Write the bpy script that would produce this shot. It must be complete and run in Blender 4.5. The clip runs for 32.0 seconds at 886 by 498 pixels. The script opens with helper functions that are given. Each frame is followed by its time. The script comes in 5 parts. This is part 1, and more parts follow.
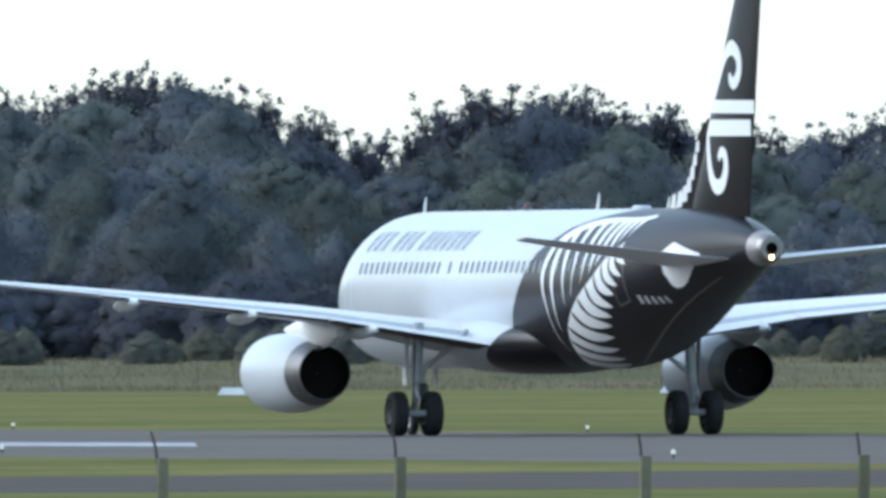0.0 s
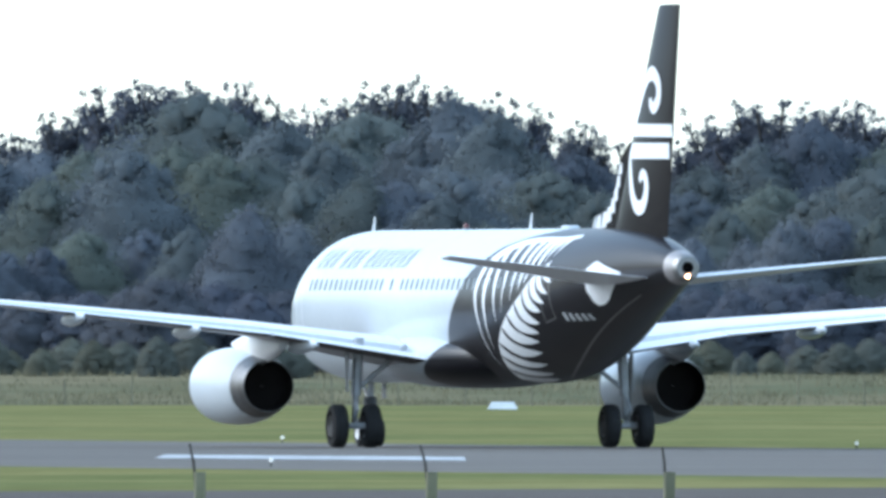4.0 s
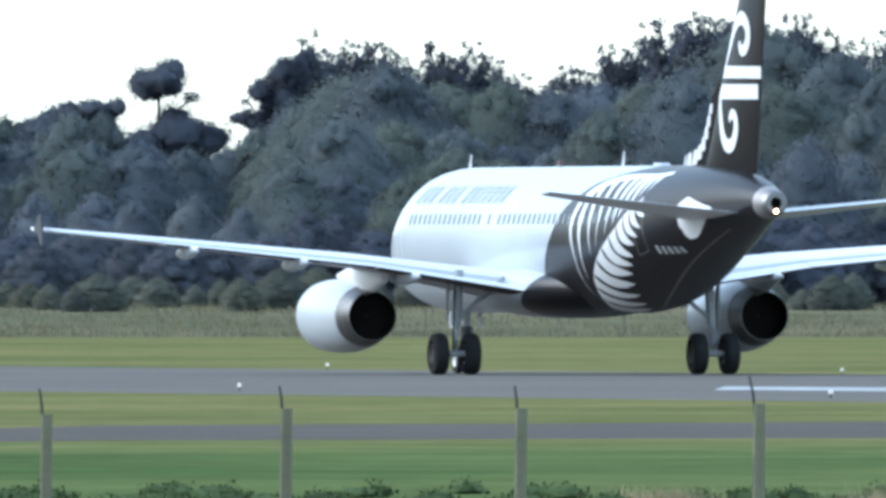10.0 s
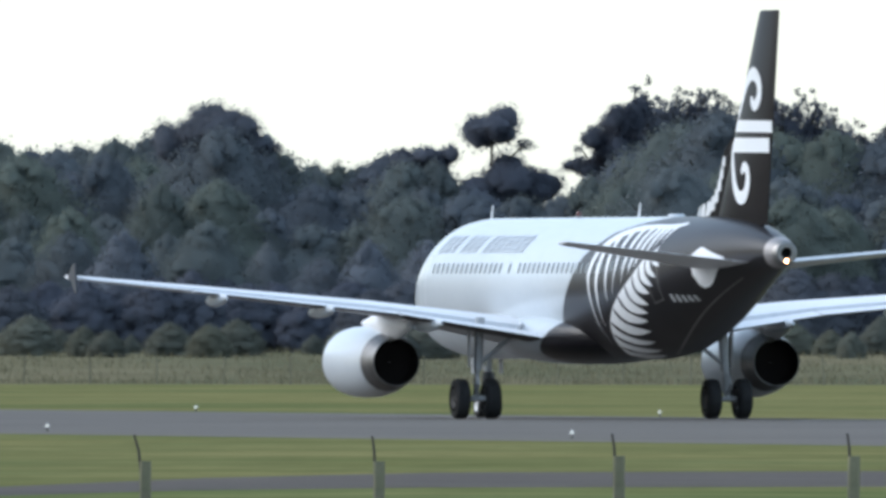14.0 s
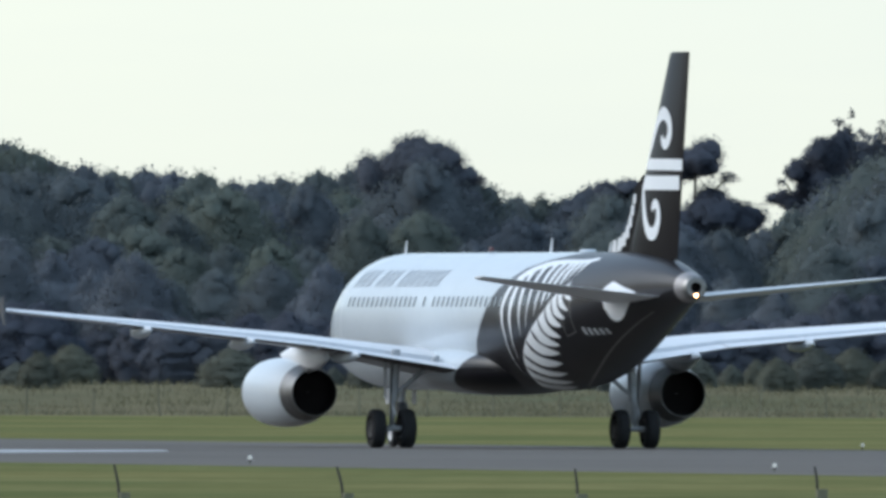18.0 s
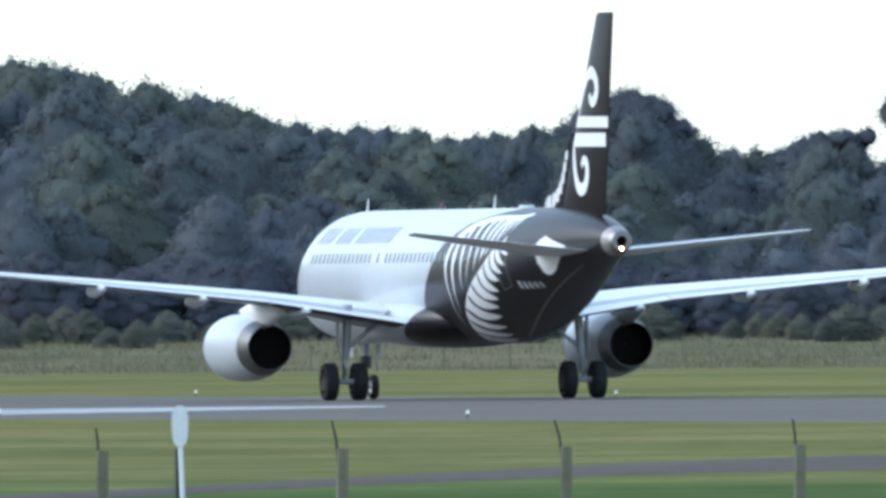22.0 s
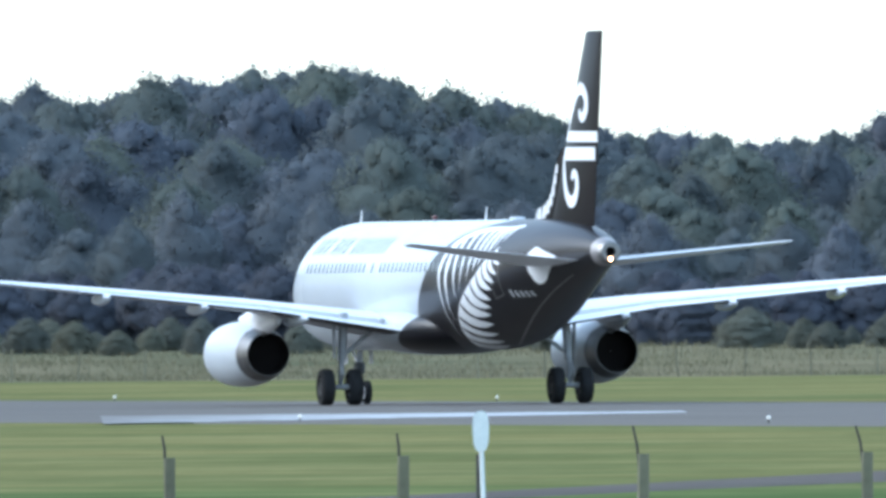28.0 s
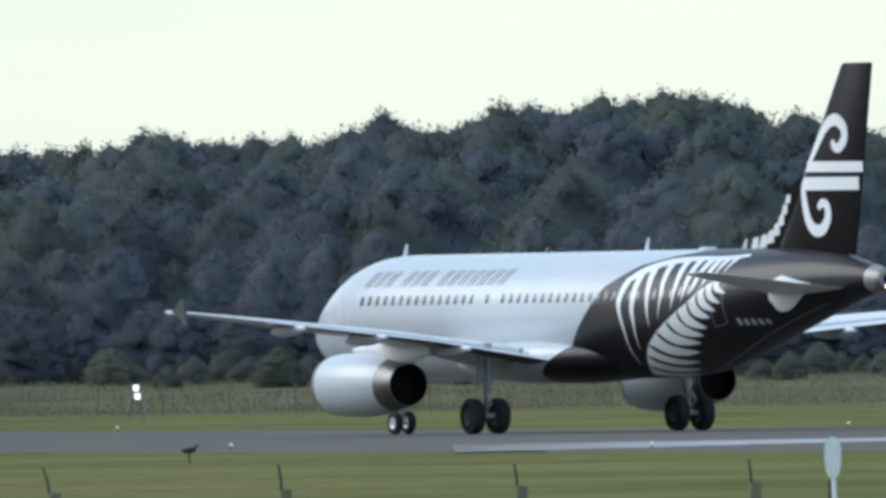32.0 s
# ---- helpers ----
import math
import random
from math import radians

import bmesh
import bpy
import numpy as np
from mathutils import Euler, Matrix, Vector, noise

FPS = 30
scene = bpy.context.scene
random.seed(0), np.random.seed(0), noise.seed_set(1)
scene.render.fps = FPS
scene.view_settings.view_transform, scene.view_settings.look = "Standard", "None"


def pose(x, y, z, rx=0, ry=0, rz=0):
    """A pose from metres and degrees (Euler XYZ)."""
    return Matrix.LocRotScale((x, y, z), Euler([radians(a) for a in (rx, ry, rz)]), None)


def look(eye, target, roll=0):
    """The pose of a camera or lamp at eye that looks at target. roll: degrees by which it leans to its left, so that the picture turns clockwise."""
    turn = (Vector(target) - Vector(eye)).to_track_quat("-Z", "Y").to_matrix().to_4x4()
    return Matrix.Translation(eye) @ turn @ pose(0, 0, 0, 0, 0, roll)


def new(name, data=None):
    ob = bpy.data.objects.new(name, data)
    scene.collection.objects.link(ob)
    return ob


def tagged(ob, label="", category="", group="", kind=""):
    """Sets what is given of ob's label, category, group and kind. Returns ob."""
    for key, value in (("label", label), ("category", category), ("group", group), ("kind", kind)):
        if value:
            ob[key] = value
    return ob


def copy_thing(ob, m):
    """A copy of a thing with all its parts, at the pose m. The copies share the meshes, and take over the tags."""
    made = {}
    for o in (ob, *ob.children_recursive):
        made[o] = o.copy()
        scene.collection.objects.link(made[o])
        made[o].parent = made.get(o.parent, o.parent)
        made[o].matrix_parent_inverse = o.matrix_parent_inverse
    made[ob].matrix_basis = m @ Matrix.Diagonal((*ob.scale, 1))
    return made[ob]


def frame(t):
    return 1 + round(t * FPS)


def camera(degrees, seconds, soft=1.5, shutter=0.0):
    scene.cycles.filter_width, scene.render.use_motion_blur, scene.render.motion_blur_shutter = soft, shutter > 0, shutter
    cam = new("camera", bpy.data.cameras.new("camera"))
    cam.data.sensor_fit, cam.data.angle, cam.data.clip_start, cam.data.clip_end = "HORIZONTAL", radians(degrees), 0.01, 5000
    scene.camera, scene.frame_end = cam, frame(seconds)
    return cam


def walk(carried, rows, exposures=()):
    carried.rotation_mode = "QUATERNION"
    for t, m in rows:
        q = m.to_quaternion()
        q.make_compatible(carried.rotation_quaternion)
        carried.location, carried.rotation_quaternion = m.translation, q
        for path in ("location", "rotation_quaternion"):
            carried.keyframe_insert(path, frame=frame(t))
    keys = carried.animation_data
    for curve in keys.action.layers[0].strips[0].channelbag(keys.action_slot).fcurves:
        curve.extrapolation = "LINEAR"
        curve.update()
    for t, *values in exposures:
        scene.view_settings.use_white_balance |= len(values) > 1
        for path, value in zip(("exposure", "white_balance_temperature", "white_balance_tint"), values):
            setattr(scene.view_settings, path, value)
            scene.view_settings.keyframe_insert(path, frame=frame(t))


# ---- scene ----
# ---- camera: a hand-held long lens that pans from one spot ----
EYE = 2.84
cam = camera(1.408, 32.0, soft=3.5)
# seconds, yaw, pitch, roll in thousandths of a radian
PAN = [
    (0, -28.00, 2.19, -4.53), (0.5, -26.98, 1.51, -4.14), (1, -25.53, 0.92, -3.67), (1.5, -23.67, 1.29, -3.00),
    (2, -22.11, 0.92, -1.82), (2.5, -22.17, 0.76, 2.17), (3, -21.39, 0.53, 4.27), (3.5, -21.06, 2.02, 2.46),
    (4, -20.52, 2.61, 0.42), (4.5, -19.75, 2.59, -1.82), (5, -18.74, 2.23, -4.28), (5.5, -17.49, 1.81, -6.68),
    (6, -15.97, 1.61, -8.06), (6.5, -14.55, 1.90, -6.91), (7, -13.22, 0.95, -9.72), (7.5, -12.54, 1.21, -8.26),
    (8, -11.43, 1.27, -6.55), (8.5, -10.23, 0.82, -6.01), (9, -7.49, -0.11, -2.47), (9.5, -5.90, -0.15, -2.36),
    (10, -5.00, 0.72, -0.39), (10.5, -4.50, 1.51, 1.13), (11, -3.19, 2.05, 1.84), (11.5, -2.31, 2.67, 4.00),
    (12, -1.58, 2.42, 4.33), (12.5, -0.71, 2.46, 3.40), (13, 0.00, 2.39, 1.63), (13.5, 2.03, 2.17, 2.29),
    (14, 4.23, 2.03, 1.07), (14.5, 4.64, 2.63, -0.58), (15, 5.18, 2.74, -0.92), (15.5, 5.90, 2.53, -0.51),
    (16, 6.83, 2.14, 0.22), (16.5, 8.01, 1.72, 0.93), (17, 9.46, 1.43, 1.23), (17.5, 9.74, 2.26, 3.04),
    (18, 9.86, 2.92, 3.09), (18.5, 11.58, 3.03, 4.19), (19, 13.29, 2.67, -1.80), (19.5, 13.81, 2.86, -5.66),
    (20, 14.73, 2.18, -8.39), (20.5, 15.91, 2.24, -11.20), (21, 16.75, 1.95, -13.50), (21.5, 16.43, 1.68, -10.40),
    (22, 15.86, 1.65, -9.20), (22.5, 16.60, 1.52, -6.92), (23, 18.49, 1.62, -8.13), (23.5, 19.03, 1.90, -9.51),
    (24, 19.55, 1.13, -8.65), (24.5, 19.71, 0.78, -8.04), (25, 20.31, 1.68, -8.44), (25.5, 21.09, 1.89, -7.92),
    (26, 22.06, 1.44, -6.91), (26.5, 23.04, 0.78, -6.77), (27, 23.84, 0.34, -7.78), (27.5, 24.29, 0.56, -9.10),
    (28, 24.21, 1.87, -8.68), (28.5, 25.34, 2.64, -8.68), (29, 26.43, 2.48, -9.79), (29.5, 27.55, 4.05, -8.05),
    (30, 28.33, 4.17, -8.78), (30.5, 29.29, 3.35, -7.91), (31, 31.17, 3.00, -11.08), (31.5, 32.26, 2.93, -14.39),
    (32, 33.95, 2.75, -15.76),
]
MILLI = math.degrees(0.001)
# seconds, stops, white balance: the camera's own automatic changes
EXPOSURES = [
    (0, 2.4, 6020, 7), (1, 2.55, 5920, 6), (2, 2.56, 5820, 6), (3, 2.8, 5820, 6), (6, 2.75, 5820, 6), (7, 2.68, 5820, 6), (9, 2.78, 5870, 5), (11, 2.65, 5990, 7), (12, 2.23, 6180, 6), (13, 2.1, 6390, 10),
    (14, 2.33, 6290, 10), (15.5, 2.6, 6190, 10), (17, 2.5, 6190, 10), (18, 2.09, 6250, 8), (19, 1.95, 6300, 8), (20, 2.09, 6250, 7), (21, 2.33, 6050, 7), (22, 2.55, 5970, 8), (23, 2.57, 6020, 7), (25, 2.7, 5870, 7), (28, 2.87, 5770, 7),
    (29, 2.53, 6070, 6), (30, 1.97, 6340, 7), (31, 2.05, 6390, 8), (32, 2.11, 6280, 7)]
walk(cam, [(t, pose(0, 0, EYE, 90 + p * MILLI, -r * MILLI, y * MILLI)) for t, y, p, r in PAN], EXPOSURES)

# seconds, place of the main wheels, heading in degrees left of the camera's first axis
TAXI = [
    (0, 29.17, 938.26, 14.36), (0.5, 28.20, 942.12, 14.36), (1, 27.19, 946.02, 14.36), (1.5, 26.20, 949.94, 14.32),
    (2, 25.17, 953.89, 14.26), (2.5, 24.17, 957.86, 14.16), (3, 23.15, 961.85, 14.04), (3.5, 22.17, 965.84, 13.92),
    (4, 21.18, 969.84, 13.83), (4.5, 20.19, 973.86, 13.77), (5, 19.20, 977.87, 13.74), (5.5, 18.21, 981.88, 13.75),
    (6, 17.23, 985.86, 13.82), (6.5, 16.28, 989.82, 13.92), (7, 15.27, 993.79, 14.04), (7.5, 14.29, 997.76, 14.17),
    (8, 13.27, 1001.75, 14.30), (8.5, 12.26, 1005.74, 14.44), (9, 11.20, 1009.77, 14.59), (9.5, 10.15, 1013.79, 14.76),
    (10, 9.07, 1017.82, 14.92), (10.5, 8.01, 1021.86, 15.08), (11, 6.88, 1025.91, 15.23), (11.5, 5.81, 1029.95, 15.35),
    (12, 4.67, 1034.01, 15.42), (12.5, 3.57, 1038.09, 15.44), (13, 2.40, 1042.18, 15.41), (13.5, 1.30, 1046.26, 15.37),
    (14, 0.17, 1050.33, 15.33), (14.5, -0.92, 1054.35, 15.33), (15, -2.01, 1058.33, 15.37), (15.5, -3.10, 1062.29, 15.44),
    (16, -4.19, 1066.23, 15.54), (16.5, -5.28, 1070.14, 15.67), (17, -6.39, 1074.03, 15.81), (17.5, -7.47, 1077.88, 15.95),
    (18, -8.55, 1081.70, 16.04), (18.5, -9.66, 1085.51, 16.07), (19, -10.77, 1089.33, 16.01), (19.5, -11.83, 1093.13, 15.87),
    (20, -12.93, 1096.93, 15.66), (20.5, -13.96, 1100.71, 15.42), (21, -15.01, 1104.48, 15.20), (21.5, -16.02, 1108.21, 15.00),
    (22, -17.02, 1111.89, 14.85), (22.5, -17.95, 1115.50, 14.73), (23, -18.88, 1119.05, 14.66), (23.5, -19.79, 1122.56, 14.61),
    (24, -20.69, 1126.01, 14.58), (24.5, -21.56, 1129.42, 14.58), (25, -22.45, 1132.79, 14.59), (25.5, -23.31, 1136.10, 14.63),
    (26, -24.17, 1139.36, 14.70), (26.5, -25.02, 1142.56, 14.81), (27, -25.85, 1145.69, 14.99), (27.5, -26.68, 1148.72, 15.23),
    (28, -27.51, 1151.66, 15.59), (28.5, -28.29, 1154.49, 16.04), (29, -29.07, 1157.20, 16.57), (29.5, -29.89, 1159.83, 18.02),
    (30, -30.74, 1162.37, 19.92), (30.5, -31.71, 1164.84, 22.28), (31, -32.76, 1167.21, 25.01), (31.5, -33.85, 1169.50, 27.69),
    (32, -35.12, 1171.74, 30.63),
]

# ---- world and light: a bright overcast evening ----
SUN_HEIGHT, SUN_SIDE = 30.0, -70.0
world = bpy.data.worlds.new("sky")
scene.world = world
world.use_nodes = True
wn, wl = world.node_tree.nodes, world.node_tree.links
sky = wn.new("ShaderNodeTexSky")
sky.sky_type = 'NISHITA'
sky.sun_disc = False
sky.sun_elevation, sky.sun_rotation = radians(SUN_HEIGHT), radians(SUN_SIDE)
sky.air_density, sky.dust_density, sky.ozone_density = 0.8, 1.0, 1.0
# a sheet of cloud: warm and bright low down, bluer overhead, drawn out in faint bands
where, height, rise, stretch = wn.new("ShaderNodeTexCoord"), wn.new("ShaderNodeSeparateXYZ"), wn.new("ShaderNodeMapRange"), wn.new("ShaderNodeMapping")
sheet, cloud, cover = wn.new("ShaderNodeTexNoise"), wn.new("ShaderNodeMix"), wn.new("ShaderNodeMix")
low, high = wn.new("ShaderNodeMix"), wn.new("ShaderNodeMix")
wl.new(where.outputs["Generated"], height.inputs[0])
wl.new(where.outputs["Generated"], stretch.inputs[0])
stretch.inputs["Scale"].default_value = (12.0, 12.0, 90.0)
wl.new(stretch.outputs[0], sheet.inputs["Vector"])
sheet.inputs["Scale"].default_value, sheet.inputs["Detail"].default_value = 1.0, 5
rise.interpolation_type = 'SMOOTHSTEP'
rise.inputs[1].default_value, rise.inputs[2].default_value = 0.02, 0.45
wl.new(height.outputs[2], rise.inputs[0])
cloud.data_type = cover.data_type = low.data_type = high.data_type = 'RGBA'
low.inputs[6].default_value, low.inputs[7].default_value = (0.88, 1.00, 1.03, 1), (1.06, 1.15, 1.06, 1)
high.inputs[6].default_value, high.inputs[7].default_value = (0.76, 1.01, 1.28, 1), (0.90, 1.15, 1.40, 1)
bands = wn.new("ShaderNodeMapRange")
bands.inputs[1].default_value, bands.inputs[2].default_value = 0.36, 0.64
wl.new(sheet.outputs[0], bands.inputs[0])
for m in (low, high):
    wl.new(bands.outputs[0], m.inputs[0])
wl.new(rise.outputs[0], cloud.inputs[0])
wl.new(low.outputs[2], cloud.inputs[6])
wl.new(high.outputs[2], cloud.inputs[7])
cover.inputs[0].default_value = 0.85
wl.new(sky.outputs[0], cover.inputs[6])
wl.new(cloud.outputs[2], cover.inputs[7])
wl.new(cover.outputs[2], wn["Background"].inputs[0])
wn["Background"].inputs[1].default_value = 0.15
lamp = bpy.data.lights.new("sun", 'SUN')
lamp.energy, lamp.angle, lamp.color = 0.4, radians(40), (1.0, 0.98, 0.95)
sun = new("sun", lamp)
az, el = radians(SUN_SIDE), radians(SUN_HEIGHT)
sun.matrix_basis = look((math.sin(az) * math.cos(el) * 50, math.cos(az) * math.cos(el) * 50, math.sin(el) * 50 + 20), (0, 0, 20))


# ---- helpers ----
def mesh_of(bm, name, smooth=True):
    me = bpy.data.meshes.new(name)
    bm.normal_update()
    bm.to_mesh(me)
    bm.free()
    if smooth:
        me.shade_smooth()
        me.set_sharp_from_angle(angle=radians(38))
    return me


def part(name, bm, material, parent, label="", smooth=True):
    ob = new(name, mesh_of(bm, name, smooth))
    for m in material if isinstance(material, list) else [material]:
        ob.data.materials.append(m)
    ob.parent = parent
    return tagged(ob, label)


def thing(name, label, category, group="", kind=""):
    return tagged(new(name), label, category, group, kind)


def solid(name, bm, material, label, category, group="", kind="", smooth=True):
    ob = part(name, bm, material, None, "", smooth)
    return tagged(ob, label, category, group, kind)


def loft(bm, rings, cap=True, closed=True):
    made = [[bm.verts.new(p) for p in ring] for ring in rings]
    n = len(made[0])
    for a, b in zip(made, made[1:]):
        for i in range(n if closed else n - 1):
            j = (i + 1) % n
            bm.faces.new((a[i], a[j], b[j], b[i]))
    if cap:
        bm.faces.new(made[0][::-1])
        bm.faces.new(made[-1])
    bmesh.ops.recalc_face_normals(bm, faces=bm.faces[:])
    return bm


def box(bm, x0, x1, y0, y1, z0, z1, bevel=0.0):
    vs = [bm.verts.new((x, y, z)) for x in (x0, x1) for y in (y0, y1) for z in (z0, z1)]
    fs = [bm.faces.new([vs[i] for i in f]) for f in ((0, 1, 3, 2), (4, 6, 7, 5), (0, 4, 5, 1), (2, 3, 7, 6), (0, 2, 6, 4), (1, 5, 7, 3))]
    if bevel:
        bmesh.ops.bevel(bm, geom=list({e for f in fs for e in f.edges}), offset=bevel, segments=2, affect='EDGES', profile=0.6)
    return bm


def tube(bm, a, b, r0, r1=None, n=12, cap=True):
    a, b = Vector(a), Vector(b)
    r1 = r0 if r1 is None else r1
    d = (b - a).normalized()
    u = d.orthogonal().normalized()
    v = d.cross(u)
    ring = lambda c, r: [c + (u * math.cos(k * math.tau / n) + v * math.sin(k * math.tau / n)) * r for k in range(n)]
    return loft(bm, [ring(a, r0), ring(b, r1)], cap)


def lathe(bm, profile, axis='X', n=40, at=(0, 0, 0), closed_profile=False):
    """Turns (along, radius) pairs about an axis."""
    at = Vector(at)
    rings = []
    for s, r in profile:
        ring = []
        for k in range(n):
            c, d = math.cos(k * math.tau / n) * r, math.sin(k * math.tau / n) * r
            ring.append(at + (Vector((s, c, d)) if axis == 'X' else Vector((c, s, d)) if axis == 'Y' else Vector((c, d, s))))
        rings.append(ring)
    if closed_profile:
        rings.append(rings[0])
    loft(bm, rings, cap=False)
    bmesh.ops.remove_doubles(bm, verts=bm.verts[:], dist=0.0005)
    bmesh.ops.recalc_face_normals(bm, faces=bm.faces[:])
    return bm


# ---- materials ----
def material(name, colour, rough=0.6, metal=0.0, spots=0.0, size=1.0, bump=0.0, vary=0.0, island=0.0, coat=0.0, grain=None, emit=0.0, second=None, thin=0.0, spec=0.5, hue=None):
    """A surface with stains at one size, grain at a finer one, and changes from piece to piece."""
    m = bpy.data.materials.new(name)
    m.use_nodes = True
    n, l = m.node_tree.nodes, m.node_tree.links
    b = n["Principled BSDF"]
    b.inputs["Roughness"].default_value, b.inputs["Metallic"].default_value = rough, metal
    b.inputs["Specular IOR Level"].default_value = spec
    b.inputs["Coat Weight"].default_value, b.inputs["Coat Roughness"].default_value = coat, 0.08
    rgb = n.new("ShaderNodeRGB")
    rgb.outputs[0].default_value = (*colour, 1)
    out = rgb.outputs[0]
    if hue:
        # each plant leans to one of two tones
        who, turn, part_of, tone = n.new("ShaderNodeObjectInfo"), n.new("ShaderNodeMath"), n.new("ShaderNodeMath"), n.new("ShaderNodeMix")
        turn.operation, part_of.operation, tone.data_type = 'MULTIPLY', 'FRACT', 'RGBA'
        turn.inputs[1].default_value = 13.7
        l.new(who.outputs["Random"], turn.inputs[0])
        l.new(turn.outputs[0], part_of.inputs[0])
        l.new(part_of.outputs[0], tone.inputs[0])
        l.new(out, tone.inputs[6])
        tone.inputs[7].default_value = (*hue, 1)
        out = tone.outputs[2]
    if spots:
        co = n.new("ShaderNodeTexCoord")
        big, fine = n.new("ShaderNodeTexNoise"), n.new("ShaderNodeTexNoise")
        big.inputs["Scale"].default_value, big.inputs["Detail"].default_value = 1 / size, 4
        fine.inputs["Scale"].default_value, fine.inputs["Detail"].default_value = (grain or 9) / size, 6
        for t in (big, fine):
            l.new(co.outputs["Object"], t.inputs["Vector"])
        add = n.new("ShaderNodeMath")
        add.operation = 'ADD'
        l.new(big.outputs[0], add.inputs[0])
        l.new(fine.outputs[0], add.inputs[1])
        rng = n.new("ShaderNodeMapRange")
        rng.inputs[1].default_value, rng.inputs[2].default_value = 0.7, 1.3
        rng.inputs[3].default_value, rng.inputs[4].default_value = 1 - spots, 1 + spots
        l.new(add.outputs[0], rng.inputs[0])
        if second:
            mix = n.new("ShaderNodeMix")
            mix.data_type = 'RGBA'
            thr = n.new("ShaderNodeMapRange")
            thr.inputs[1].default_value, thr.inputs[2].default_value = 0.42, 0.62
            l.new(big.outputs[0], thr.inputs[0])
            l.new(thr.outputs[0], mix.inputs[0])
            l.new(out, mix.inputs[6])
            mix.inputs[7].default_value = (*second, 1)
            out = mix.outputs[2]
        mul = n.new("ShaderNodeVectorMath")
        mul.operation = 'SCALE'
        l.new(out, mul.inputs[0])
        l.new(rng.outputs[0], mul.inputs["Scale"])
        out = mul.outputs[0]
        if bump:
            bp = n.new("ShaderNodeBump")
            bp.inputs["Strength"].default_value = bump
            bp.inputs["Distance"].default_value = 0.05
            l.new(fine.outputs[0], bp.inputs["Height"])
            l.new(bp.outputs[0], b.inputs["Normal"])
    for amount, node, socket in ((vary, "ShaderNodeObjectInfo", "Random"), (island, "ShaderNodeNewGeometry", "Random Per Island")):
        if amount:
            src = n.new(node)
            rng = n.new("ShaderNodeMapRange")
            rng.inputs[3].default_value, rng.inputs[4].default_value = 1 - amount, 1 + amount
            l.new(src.outputs[socket], rng.inputs[0])
            mul = n.new("ShaderNodeVectorMath")
            mul.operation = 'SCALE'
            l.new(out, mul.inputs[0])
            l.new(rng.outputs[0], mul.inputs["Scale"])
            out = mul.outputs[0]
    l.new(out, b.inputs["Base Color"])
    if thin:
        leaf, both = n.new("ShaderNodeBsdfTranslucent"), n.new("ShaderNodeMixShader")
        l.new(out, leaf.inputs[0])
        both.inputs[0].default_value = thin
        l.new(b.outputs[0], both.inputs[1])
        l.new(leaf.outputs[0], both.inputs[2])
        l.new(both.outputs[0], n["Material Output"].inputs[0])
        b.inputs["Specular IOR Level"].default_value = 0.05
    if emit:
        b.inputs["Emission Color"].default_value = (*colour, 1)
        b.inputs["Emission Strength"].default_value = emit
    return m


M_GRASS = material("airfield grass", (0.148, 0.150, 0.060), 0.95, spots=0.12, size=11.0, grain=22, spec=0.0, second=(0.166, 0.164, 0.070))


